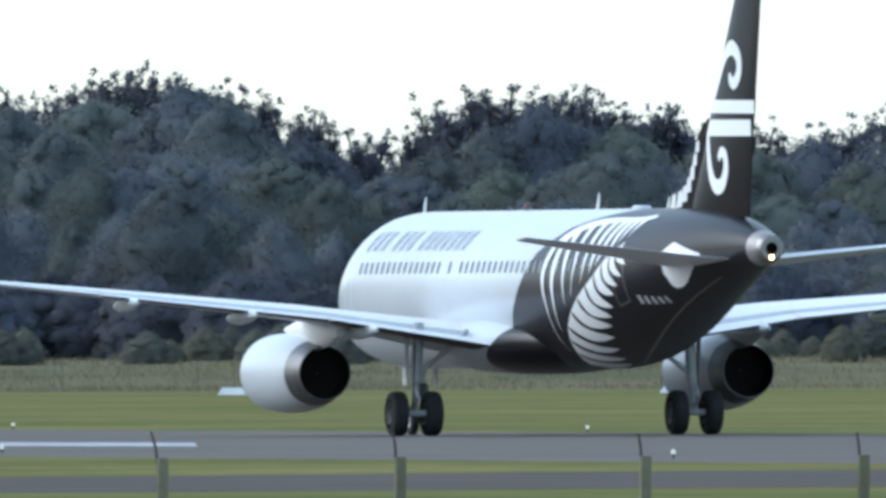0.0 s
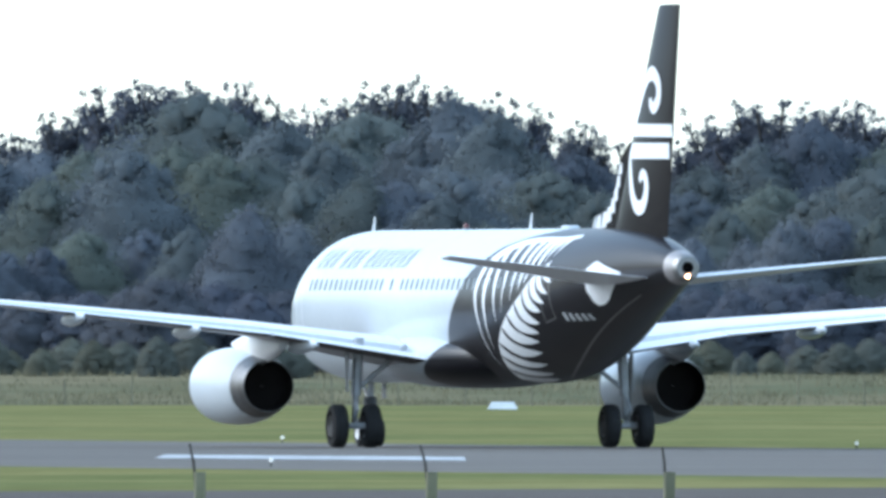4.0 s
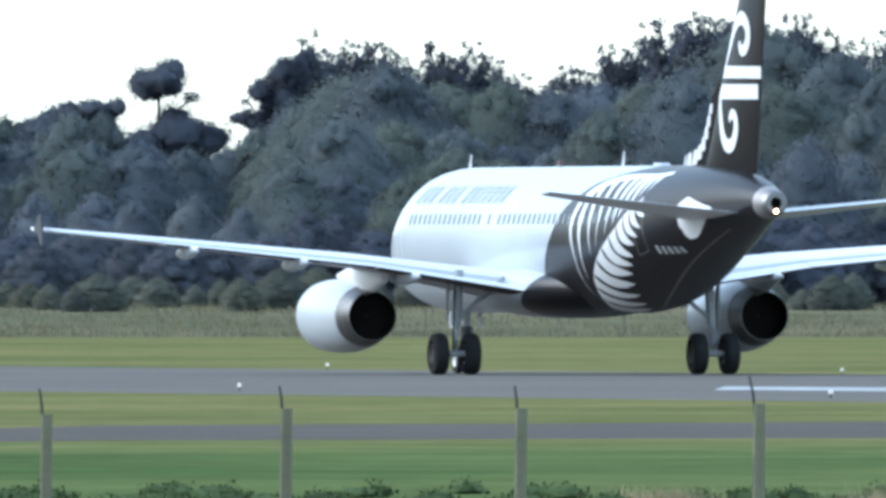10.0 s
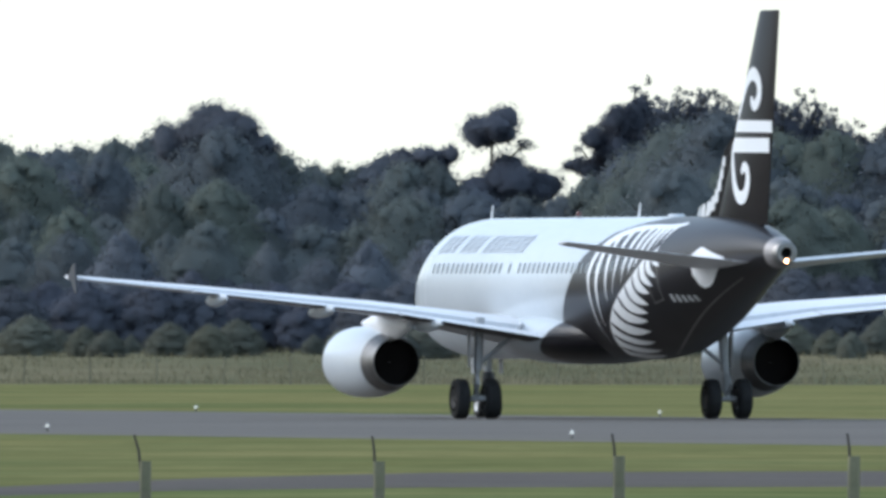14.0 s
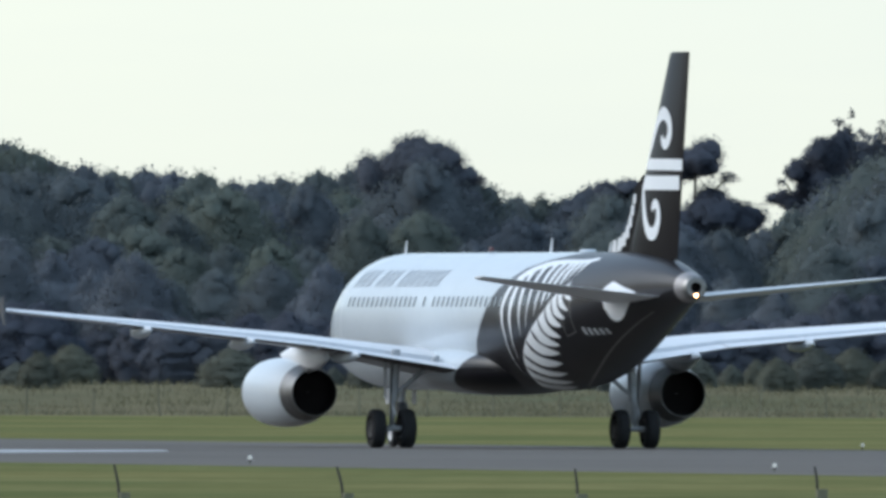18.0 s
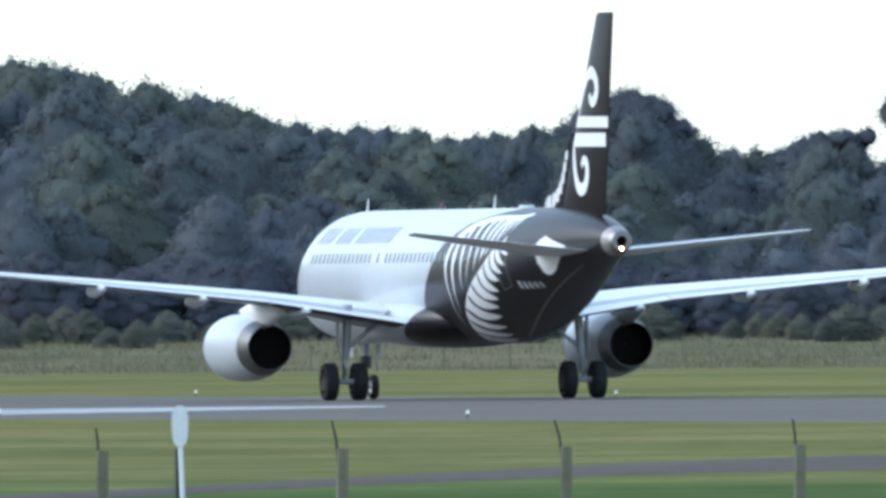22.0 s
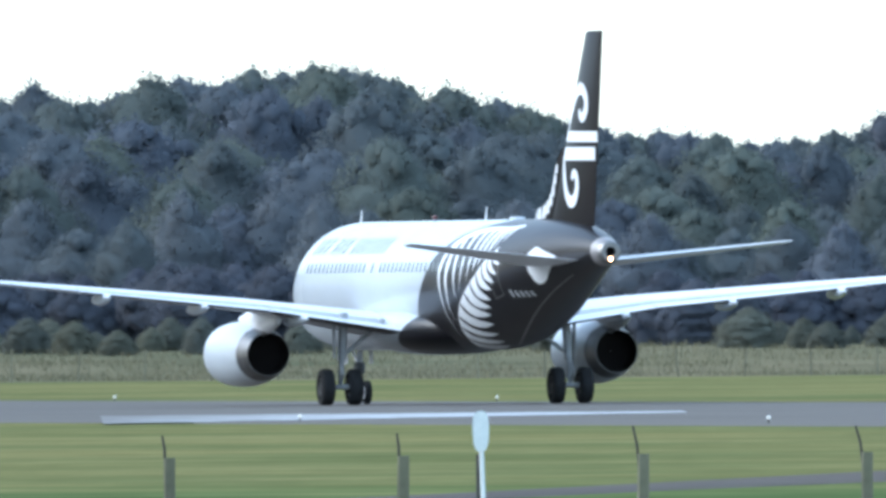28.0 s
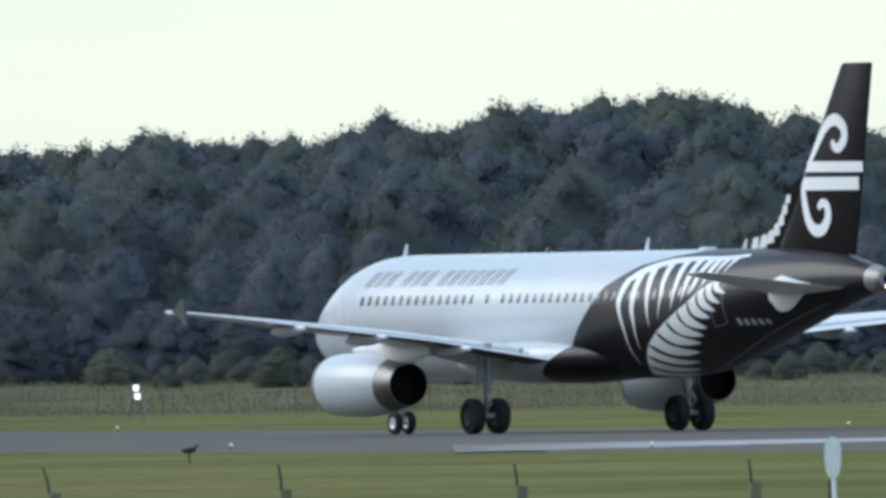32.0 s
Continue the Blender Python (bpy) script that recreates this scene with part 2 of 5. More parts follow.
def grass_zones(m):
    """Lusher grass towards the perimeter fence, greyer rank grass beyond the far one, with wavering limits."""
    n, l = m.node_tree.nodes, m.node_tree.links
    b = n["Principled BSDF"]
    co, sep, wob = n.new("ShaderNodeTexCoord"), n.new("ShaderNodeSeparateXYZ"), n.new("ShaderNodeTexNoise")
    wob.inputs["Scale"].default_value, wob.inputs["Detail"].default_value = 0.12, 5
    l.new(co.outputs["Object"], wob.inputs["Vector"])
    l.new(co.outputs["Object"], sep.inputs[0])
    out = b.inputs["Base Color"].links[0].from_socket
    for lo, hi, reach, colour in ((625, 575, 120, (0.096, 0.130, 0.050)), (1630, 1646, 16, (0.138, 0.132, 0.080))):
        add = n.new("ShaderNodeMath")
        add.operation = 'MULTIPLY_ADD'
        l.new(wob.outputs[0], add.inputs[0])
        add.inputs[1].default_value = reach
        l.new(sep.outputs[1], add.inputs[2])
        rng = n.new("ShaderNodeMapRange")
        rng.inputs[1].default_value, rng.inputs[2].default_value = lo + reach / 2, hi + reach / 2
        l.new(add.outputs[0], rng.inputs[0])
        mix = n.new("ShaderNodeMix")
        mix.data_type = 'RGBA'
        l.new(rng.outputs[0], mix.inputs[0])
        l.new(out, mix.inputs[6])
        tone = n.new("ShaderNodeMix")
        tone.data_type = 'RGBA'
        l.new(wob.outputs[0], tone.inputs[0])
        tone.inputs[6].default_value = (*[c * 0.65 for c in colour], 1)
        tone.inputs[7].default_value = (*[c * 1.35 for c in colour], 1)
        l.new(tone.outputs[2], mix.inputs[7])
        out = mix.outputs[2]
    # tufts stretched in depth so that they look mottled from the camera
    stretch, tuft, tone, mul = n.new("ShaderNodeMapping"), n.new("ShaderNodeTexNoise"), n.new("ShaderNodeMapRange"), n.new("ShaderNodeVectorMath")
    stretch.inputs["Scale"].default_value = (0.7, 0.09, 1.0)
    tuft.inputs["Scale"].default_value, tuft.inputs["Detail"].default_value, tuft.inputs["Roughness"].default_value = 1.0, 5, 0.6
    l.new(co.outputs["Object"], stretch.inputs[0])
    l.new(stretch.outputs[0], tuft.inputs["Vector"])
    l.new(tuft.outputs[0], tone.inputs[0])
    tone.inputs[1].default_value, tone.inputs[2].default_value, tone.inputs[3].default_value, tone.inputs[4].default_value = 0.3, 0.7, 0.90, 1.10
    mul.operation = 'SCALE'
    l.new(out, mul.inputs[0])
    l.new(tone.outputs[0], mul.inputs["Scale"])
    # broad drifts of drier and of greener grass
    wide, drift, amount, dry = n.new("ShaderNodeMapping"), n.new("ShaderNodeTexNoise"), n.new("ShaderNodeMapRange"), n.new("ShaderNodeMix")
    wide.inputs["Scale"].default_value = (0.045, 0.016, 1.0)
    drift.inputs["Scale"].default_value, drift.inputs["Detail"].default_value, drift.inputs["Roughness"].default_value = 1.0, 6, 0.65
    l.new(co.outputs["Object"], wide.inputs[0])
    l.new(wide.outputs[0], drift.inputs["Vector"])
    l.new(drift.outputs[0], amount.inputs[0])
    amount.inputs[1].default_value, amount.inputs[2].default_value = 0.36, 0.64
    dry.data_type, dry.blend_type = 'RGBA', 'MULTIPLY'
    dry.inputs[0].default_value = 1.0
    tint = n.new("ShaderNodeMix")
    tint.data_type = 'RGBA'
    tint.inputs[6].default_value, tint.inputs[7].default_value = (0.80, 0.86, 0.86, 1), (1.24, 1.12, 1.16, 1)
    l.new(amount.outputs[0], tint.inputs[0])
    l.new(mul.outputs[0], dry.inputs[6])
    l.new(tint.outputs[2], dry.inputs[7])
    l.new(dry.outputs[2], b.inputs["Base Color"])


grass_zones(M_GRASS)
M_ASPHALT = material("runway asphalt", (0.124, 0.109, 0.095), 0.8, spots=0.14, size=14.0, grain=30, spec=0.08)
M_ROAD = material("service road", (0.088, 0.074, 0.064), 0.85, spots=0.2, size=5.0, grain=30, spec=0.05)
M_LINE = material("worn white road paint", (0.48, 0.49, 0.50), 0.7, spots=0.35, size=2.2, second=(0.30, 0.30, 0.30))


def wear_off(m, start, end):
    """The paint thins out to bare asphalt, in flecks, between two places along X."""
    n, l = m.node_tree.nodes, m.node_tree.links
    b = n["Principled BSDF"]
    co, sep, fleck, stretch, gone, add, mix = [n.new("ShaderNode" + k) for k in ("TexCoord", "SeparateXYZ", "TexNoise", "Mapping", "MapRange", "Math", "Mix")]
    stretch.inputs["Scale"].default_value = (0.8, 0.12, 1.0)
    fleck.inputs["Scale"].default_value, fleck.inputs["Detail"].default_value = 1.0, 6
    l.new(co.outputs["Object"], stretch.inputs[0])
    l.new(stretch.outputs[0], fleck.inputs["Vector"])
    l.new(co.outputs["Object"], sep.inputs[0])
    gone.inputs[1].default_value, gone.inputs[2].default_value = start, end
    gone.inputs[3].default_value, gone.inputs[4].default_value = -0.35, 0.55
    l.new(sep.outputs[0], gone.inputs[0])
    add.use_clamp = True
    l.new(fleck.outputs[0], add.inputs[0])
    l.new(gone.outputs[0], add.inputs[1])
    mix.data_type = 'RGBA'
    l.new(add.outputs[0], mix.inputs[0])
    l.new(b.inputs["Base Color"].links[0].from_socket, mix.inputs[6])
    mix.inputs[7].default_value = (0.124, 0.109, 0.095, 1)
    l.new(mix.outputs[2], b.inputs["Base Color"])


wear_off(M_LINE, -26.0, -34.5)
M_FADED = material("faded road paint", (0.34, 0.345, 0.35), 0.7, spots=0.5, size=2.0)
M_BARK = material("bark", (0.06, 0.052, 0.045), 0.95, spots=0.3, size=0.6)
# woods foliage lightened and blued: distance haze is put into these base colours
M_PINE_HAZE = material("haze-blued conifer foliage", (0.124, 0.137, 0.172), 0.9, spots=0.08, size=2.5, vary=0.12, island=0.03, thin=0.5, hue=(0.138, 0.147, 0.166))
M_BROAD_HAZE = material("haze-blued evergreen foliage", (0.150, 0.170, 0.204), 0.9, spots=0.08, size=2.5, vary=0.12, island=0.03, thin=0.5, hue=(0.170, 0.194, 0.164))
M_PALE_HAZE = material("pale haze-lightened foliage", (0.186, 0.206, 0.238), 0.9, spots=0.10, size=2.5, vary=0.10, island=0.03, thin=0.5, hue=(0.200, 0.220, 0.228))
M_GREY = material("grey green shrub foliage", (0.158, 0.170, 0.148), 0.9, spots=0.10, size=1.5, vary=0.15, island=0.04, thin=0.5, hue=(0.185, 0.188, 0.140))
M_TALL = material("rank grass", (0.168, 0.158, 0.098), 0.95, spots=0.10, size=9.0, island=0.04, spec=0.0, thin=0.6, second=(0.180, 0.164, 0.108))
M_DRY = material("bleached seed grass", (0.36, 0.29, 0.18), 0.95, spots=0.2, size=1.0, island=0.15, thin=0.3)
M_WEED = material("dark green weeds", (0.082, 0.122, 0.050), 0.9, spots=0.3, size=0.8, island=0.3, thin=0.3)
M_POST = material("weathered concrete", (0.185, 0.170, 0.112), 0.9, spots=0.15, size=0.8, vary=0.15, bump=0.1)
M_STEEL = material("galvanised steel", (0.30, 0.31, 0.32), 0.5, metal=0.7, spots=0.2, size=0.4)
M_RUST = material("rusty steel", (0.06, 0.05, 0.044), 0.8, metal=0.2, spots=0.3, size=0.3)
M_DARKWOOD = material("dark weathered wood", (0.055, 0.052, 0.048), 0.9, spots=0.3, size=0.3, vary=0.2)

# ---- the ground: one sheet, a little higher under the far woods ----
FOCAL = 63800.0


def ground_height(x, y):
    far = min(max((y - 1670.0) / 140.0, 0.0), 1.0)
    return 1.25 * far * far * (3 - 2 * far)


bm = bmesh.new()
ys = [-3000, -400, 0, 200, 330, 420] + list(range(460, 1660, 40)) + list(range(1660, 1840, 10)) + [1900, 2100, 2600, 4500]
xs = [-4000, -1500, -500, -200] + list(range(-120, 125, 12)) + [200, 500, 1500, 4000]
grid = [[bm.verts.new((x, y, ground_height(x, y))) for x in xs] for y in ys]
for a, b in zip(grid, grid[1:]):
    for i in range(len(xs) - 1):
        bm.faces.new((a[i], a[i + 1], b[i + 1], b[i]))
solid("ground", bm, M_GRASS, "mown airfield grass with lighter and yellower patches", "grass", kind="structure")

# ---- the runway, seen along its length ----
RUN = Vector((-0.2504, 0.9681))
SIDE = Vector((0.9681, 0.2504))
EDGE_NEAR, EDGE_FAR = 215.0, 270.5


def on_runway(along, across, z=0.0):
    p = RUN * along + SIDE * across
    return Vector((p.x, p.y, z))


def strip(bm, near, far, start, end, z0, z1, step=30.0, wobble=0.0):
    n = int((end - start) / step)
    top = []
    for i in range(n + 1):
        s = start + (end - start) * i / n
        w = wobble * noise.noise((s * 0.07, near, 0.0)), wobble * noise.noise((s * 0.07, far, 3.0))
        top.append([on_runway(s, near - 0.3, z0), on_runway(s, near + w[0], z1), on_runway(s, far + w[1], z1), on_runway(s, far + 0.3, z0)])
    for a, b in zip(top, top[1:]):
        va, vb = [bm.verts.new(p) for p in a], [bm.verts.new(p) for p in b]
        for i in range(3):
            bm.faces.new((va[i], va[i + 1], vb[i + 1], vb[i]))
    bmesh.ops.remove_doubles(bm, verts=bm.verts[:], dist=0.001)
    bmesh.ops.recalc_face_normals(bm, faces=bm.faces[:])
    return bm


solid("runway", strip(bmesh.new(), EDGE_NEAR, EDGE_FAR, -400, 2600, 0.0, 0.03, 15, 0.8), M_ASPHALT, "grey asphalt runway with mown grass along it", "runway", kind="structure")


def painted(name, corners, label, paint):
    """A painted patch with ragged ends, 6 mm above the asphalt."""
    bm = bmesh.new()
    a, b, c, d = [Vector((x, y, 0.038)) for x, y in corners]
    n = 24
    for i in range(n):
        k0, k1 = i / n, (i + 1) / n
        r0, r1 = [0.06 * noise.noise((k * 31.0, len(name), 0.5)) for k in (k0, k1)]
        p = [a.lerp(b, k0).lerp(d.lerp(c, k0), r0), a.lerp(b, k1).lerp(d.lerp(c, k1), r1), d.lerp(c, k1).lerp(a.lerp(b, k1), r1), d.lerp(c, k0).lerp(a.lerp(b, k0), r0)]
        bm.faces.new([bm.verts.new(v) for v in p])
    bmesh.ops.remove_doubles(bm, verts=bm.verts[:], dist=0.001)
    return solid(name, bm, paint, label, "runway marking", "runway markings", "structure")


painted("runway_marking_1", ((11.0, 878), (18.2, 860), (18.75, 888), (11.6, 906)), "worn and faded white paint marking across the runway", M_FADED)
painted("runway_marking_2", ((-18.0, 1032), (-32.6, 968), (-35.3, 1046), (-18.4, 1046)), "long white wedge of worn runway paint", M_LINE)

# service road on the near side, curving towards the camera
bm = bmesh.new()
way = []
for x, y0, y1 in ((60, 652, 722), (40, 645, 715), (24, 637, 705), (13, 629, 692), (5, 625, 684), (-3, 620, 676), (-7, 608, 652), (-10.3, 584, 614), (-14, 548, 572), (-19, 505, 523), (-30, 430, 446), (-45, 340, 352)):
    way.append([(x, y0 - 0.6, 0.0), (x, y0, 0.02), (x, y1, 0.02), (x, y1 + 0.6, 0.0)])
for a, b in zip(way, way[1:]):
    va, vb = [bm.verts.new(p) for p in a], [bm.verts.new(p) for p in b]
    for i in range(3):
        bm.faces.new((va[i], va[i + 1], vb[i + 1], vb[i]))
bmesh.ops.remove_doubles(bm, verts=bm.verts[:], dist=0.001)
bmesh.ops.recalc_face_normals(bm, faces=bm.faces[:])
solid("service_road", bm, M_ROAD, "narrow dark sealed service road through the grass", "road", kind="structure")

# ---- the woods beyond the field ----
# bearing and height of the tops, in lens units (63800 to the radian)
PINE_TOPS = ((-3500, 390), (-2900, 380), (-2565, 403), (-2404, 363), (-2184, 399), (-2004, 435), (-1834, 426), (-1744, 391), (-1655, 356), (-1550, 390), (-1404, 453),
             (-1314, 478), (-1200, 468), (-1140, 440), (-1038, 438), (-928, 469), (-758, 471), (-638, 417), (-545, 392), (-490, 360), (-415, 404), (-340, 418),
             (-250, 395), (-165, 420), (-96, 438), (-50, 420), (-12, 330), (38, 262), (84, 262))
HILL_TOPS = ((84, 262), (130, 300), (260, 322), (350, 315), (432, 281), (512, 276), (565, 290), (604, 335), (678, 384), (751, 351), (832, 326), (1032, 317), (1172, 322), (1302, 344),
             (1462, 398), (1532, 412), (1552, 385), (1590, 424), (1750, 446), (1886, 439), (2047, 426), (2107, 415), (2160, 373), (2190, 397), (2267, 420),
             (2327, 387), (2498, 377), (2619, 374), (2658, 394), (2769, 376), (2949, 370), (3600, 380))


def tops(bearing):
    table = PINE_TOPS if bearing < 84 else HILL_TOPS
    return float(np.interp(bearing, [a for a, _ in table], [b for _, b in table]))


def soft_mesh(name, pts, faces, normals):
    """A mesh of triangles and four-sided leaves with soft normals."""
    me = bpy.data.meshes.new(name)
    counts = np.concatenate([np.full(len(f), f.shape[1]) for f in faces])
    loops = np.concatenate([f.ravel() for f in faces])
    me.vertices.add(len(pts))
    me.vertices.foreach_set("co", pts.ravel())
    me.loops.add(len(loops))
    me.loops.foreach_set("vertex_index", loops)
    me.polygons.add(len(counts))
    me.polygons.foreach_set("loop_start", np.concatenate([[0], np.cumsum(counts)[:-1]]))
    me.update(calc_edges=True)
    me.shade_smooth()
    me.normals_split_custom_set_from_vertices((normals / np.linalg.norm(normals, axis=1)[:, None]).tolist())
    return me


def leaves_at(centres, out, size, rng, flat=0.0):
    """Small bent leaves, facing about outwards: their corners, and the facing of each."""
    n = len(centres)
    nrm = out * 0.7 + rng.normal(size=(n, 3)) * 0.7
    nrm[:, 2] += flat
    nrm /= np.linalg.norm(nrm, axis=1)[:, None]
    u = np.cross(nrm, rng.normal(size=(n, 3)))
    u /= np.linalg.norm(u, axis=1)[:, None]
    v = np.cross(nrm, u)
    s = np.reshape(size, (-1, 1)) * rng.uniform(0.55, 1.35, (n, 1))
    w = s * rng.uniform(0.4, 0.75, (n, 1))
    pts = np.stack([centres - u * s, centres - v * w + nrm * w * 0.25, centres + u * s, centres + v * w + nrm * w * 0.25], 1).reshape(-1, 3)
    return pts, nrm


ball = bmesh.new()
bmesh.ops.create_icosphere(ball, subdivisions=2, radius=1.0)
BALL = np.array([v.co[:] for v in ball.verts])
BALL_FACES = np.array([[v.index for v in f.verts] for f in ball.faces])
ball.free()


def clump_shape(way, radii, point, phase):
    """Points of a lumpy clump of foliage, drawn in towards its top by point."""
    lump = 1 + 0.14 * np.sin(way[:, 0] * 5 + phase) * np.sin(way[:, 2] * 4 + phase * 2) + 0.10 * np.sin(way[:, 1] * 8 - phase)
    narrow = 1 - point * np.clip(way[:, 2], 0, 1) ** 1.3
    return way * np.array(radii) * lump[:, None] * np.stack([narrow, narrow, np.ones(len(way))], 1)


def crown_of(name, clumps, leaves, leaf, rng, fuzz=0.10, solid_from=0.11, solid_top=2.0):
    """One mesh of leafy clumps: (centre, radii, point). A leafy mass fills the large ones, loose leaves stand out of it; clumps with point below 0 are open tufts."""
    area = np.array([(r[0] * r[1] + 2 * r[0] * r[2]) * (4.0 if p < 0 else 1.0) for _, r, p in clumps])
    share = np.maximum((leaves * area / area.sum()).astype(int), 16)
    mass, faces, mass_out, spots, spot_out = [], [], [], [], []
    tall, usual = max(c[2] + r[2] for c, r, _ in clumps), float(np.median([r[0] for _, r, _ in clumps]))
    for (centre, radii, point), n in zip(clumps, share):
        centre, phase = np.array(centre), rng.uniform(0, 6)
        if point >= 0 and (radii[0] > solid_from or centre[2] > solid_top * tall):
            faces.append(BALL_FACES + len(mass) * len(BALL))
            mass.append(centre + clump_shape(BALL, radii, point, phase) * 0.90)
            mass_out.append(BALL / np.array(radii) * min(radii))
        way = rng.normal(size=(n, 3))
        way[:, 2] += 0.25
        way /= np.linalg.norm(way, axis=1)[:, None]
        reach = 0.95 + np.minimum(np.abs(rng.normal(size=(n, 1))), 1.5) * fuzz * min(1.0, usual / radii[0]) if point >= 0 else rng.uniform(0.0, 1.0, (n, 1)) ** 0.6
        spots.append(centre + clump_shape(way, radii, max(point, 0), phase) * reach)
        spot_out.append(way / np.array(radii) * min(radii))
    mass, spots = np.concatenate(mass), np.concatenate(spots)
    mass_out, spot_out = np.concatenate(mass_out), np.concatenate(spot_out)
    for p in (mass, spots):
        p[:, 2] = np.maximum(p[:, 2], 0.01)
    pts, nrm = leaves_at(spots, spot_out, np.full(len(spots), leaf), rng)
    middle, flat = np.array((0, 0, 0.3 * tall)), np.array((1, 1, 0.6))
    whole = lambda p: (p - middle) * flat / (np.linalg.norm((p - middle) * flat, axis=1)[:, None] + 0.05 * tall)
    unit = lambda p: p / np.linalg.norm(p, axis=1)[:, None]
    up = np.array((0, 0, 0.8))
    n1 = 0.35 * unit(mass_out) + 1.0 * whole(mass) + up
    n2 = np.repeat(0.35 * unit(spot_out) + 1.0 * whole(spots) + up + 0.15 * nrm, 4, 0)
    quads = np.arange(4 * len(spots)).reshape(-1, 4) + len(mass)
    return soft_mesh(name, np.concatenate([mass, pts]), [np.concatenate(faces), quads], np.concatenate([n1, n2]))


def dome(k, low, spread):
    """How wide a crown is at k of its height."""
    return max(math.sin(math.pi * min(1.0, (0.20 + 0.80 * k) ** spread)), 0.0) ** 0.7 + 0.08


def make_tree(name, label, mat, seed, clumps, size, width, leaves, leaf, low=0.08, spread=0.8, tall=1.0, point=0.2, branches=0, trunk_r=0.02, fuzz=0.10, solid_top=2.0):
    """A tree one metre high, which copies enlarge: a tapered trunk with limbs, and a crown of leafy clumps; the branches stand clear of it with tufts at their ends."""
    rng = np.random.default_rng(seed)
    tree = thing(name, label, "tree")
    bend = rng.normal(size=2) * 0.02
    made, limbs = [], []
    for i in range(clumps):
        k = (i + rng.uniform(0, 1)) / clumps
        ang = i * 2.39996 + rng.uniform(-0.5, 0.5)
        r = size * rng.uniform(0.65, 1.3) * (1.15 - 0.35 * k)
        reach = max(width * dome(k, low, spread) * rng.uniform(0.86, 1.0) - r * 0.95, 0.0)
        at = (math.cos(ang) * reach, math.sin(ang) * reach, low + (0.97 - low) * k - r * tall * 0.8)
        made.append((at, (r, r, r * tall), point))
        if i % 4 == 0:
            limbs.append(((0, 0, at[2] * 0.7), at))
    for k in (0.12, 0.3, 0.48, 0.64, 0.78, 0.9):
        r = width * dome(k, low, spread) * 0.90
        made.append(((rng.normal() * 0.02, rng.normal() * 0.02, low + (0.97 - low) * k - 0.15), (r, r, 0.21), 0.0))
    for i in range(branches):
        k = rng.uniform(0.5, 0.93)
        ang = i * 2.39996 + rng.uniform(-0.6, 0.6)
        reach = width * dome(k, low, spread) * rng.uniform(0.6, 1.05)
        base = np.array((math.cos(ang) * reach * 0.5, math.sin(ang) * reach * 0.5, k * 0.85))
        tip = np.array((math.cos(ang) * reach * 1.05, math.sin(ang) * reach * 1.05, min(k + rng.uniform(0.03, 0.14), 1.0)))
        limbs.append((tuple(base), tuple(tip)))
        for j in range(9):
            q = base + (tip - base) * (0.2 + 0.1 * j) + rng.normal(size=3) * 0.016 + np.array((0, 0, 0.01 * (j % 3)))
            r = size * rng.uniform(0.38, 0.62) * (1.15 - 0.08 * j)
            made.append((tuple(q), (r, r, r * rng.uniform(0.6, 1.1)), -1))
    top = max(c[2] + r[2] for c, r, _ in made)
    made = [((c[0], c[1], c[2] / top), r, p) for c, r, p in made]
    bm = bmesh.new()
    loft(bm, [[(bend[0] * math.sin(3 * k) + math.cos(a * math.tau / 8) * trunk_r * (1.25 - k), bend[1] * k + math.sin(a * math.tau / 8) * trunk_r * (1.25 - k), -0.02 + 0.8 * k) for a in range(8)] for k in (0, 0.2, 0.4, 0.6, 0.8, 1)])
    for a, b in limbs:
        tube(bm, a, (b[0], b[1], b[2] / top), trunk_r * 0.4, trunk_r * 0.18, 5, False)
    part("trunk", bm, M_BARK, tree)
    crown = new("crown", crown_of("crown", made, leaves, leaf, rng, fuzz, solid_top=solid_top))
    crown.data.materials.append(mat)
    crown.parent = tree
    return tree


PINES = [make_tree("pine_tree", "tall dark conifer with ragged open boughs", M_PINE_HAZE, 10 + i, 80, 0.085, 0.34 + 0.04 * (i % 3), 44000, 0.0066, tall=0.8, point=0.1, branches=22 + 3 * i, fuzz=0.3) for i in range(5)]
HILLS = [make_tree(("evergreen_tree", "broadleaf_tree")[i % 2], ("dense evergreen with a rounded crown and haze in its colour", "dense broadleaf tree with a domed crown and haze in its colour")[i % 2], M_BROAD_HAZE, 40 + i, 120, 0.072, 0.40 + 0.05 * (i % 3), 30000, 0.0075, low=0.03, spread=1.15 + 0.2 * (i % 2), tall=1.15, point=0.25, fuzz=0.26, solid_top=0.86) for i in range(6)]
PALES = [make_tree("feathery_tree", "pale feathery tree with haze in its colour at the edge of the woods", M_PALE_HAZE, 60 + i, 70, 0.085, 0.42, 20000, 0.010, low=0.02, spread=1.1, tall=1.4, point=0.45, fuzz=0.28, solid_top=0.85) for i in range(3)]
SHRUBS = [make_tree("shrub", "low rounded grey green shrub in rough grass", M_GREY, 70 + i, 26, 0.20, 0.6, 9000, 0.020, low=0.02, spread=1.0, tall=0.9, trunk_r=0.03, fuzz=0.2) for i in range(3)]
THICKETS = [make_tree("thicket", "low dark rounded thicket at the foot of the woods", M_PINE_HAZE, 80 + i, 60, 0.13, 0.62, 14000, 0.014, low=0.02, spread=1.1, tall=0.8, point=0.05, trunk_r=0.03, fuzz=0.25) for i in range(3)]
used = set()


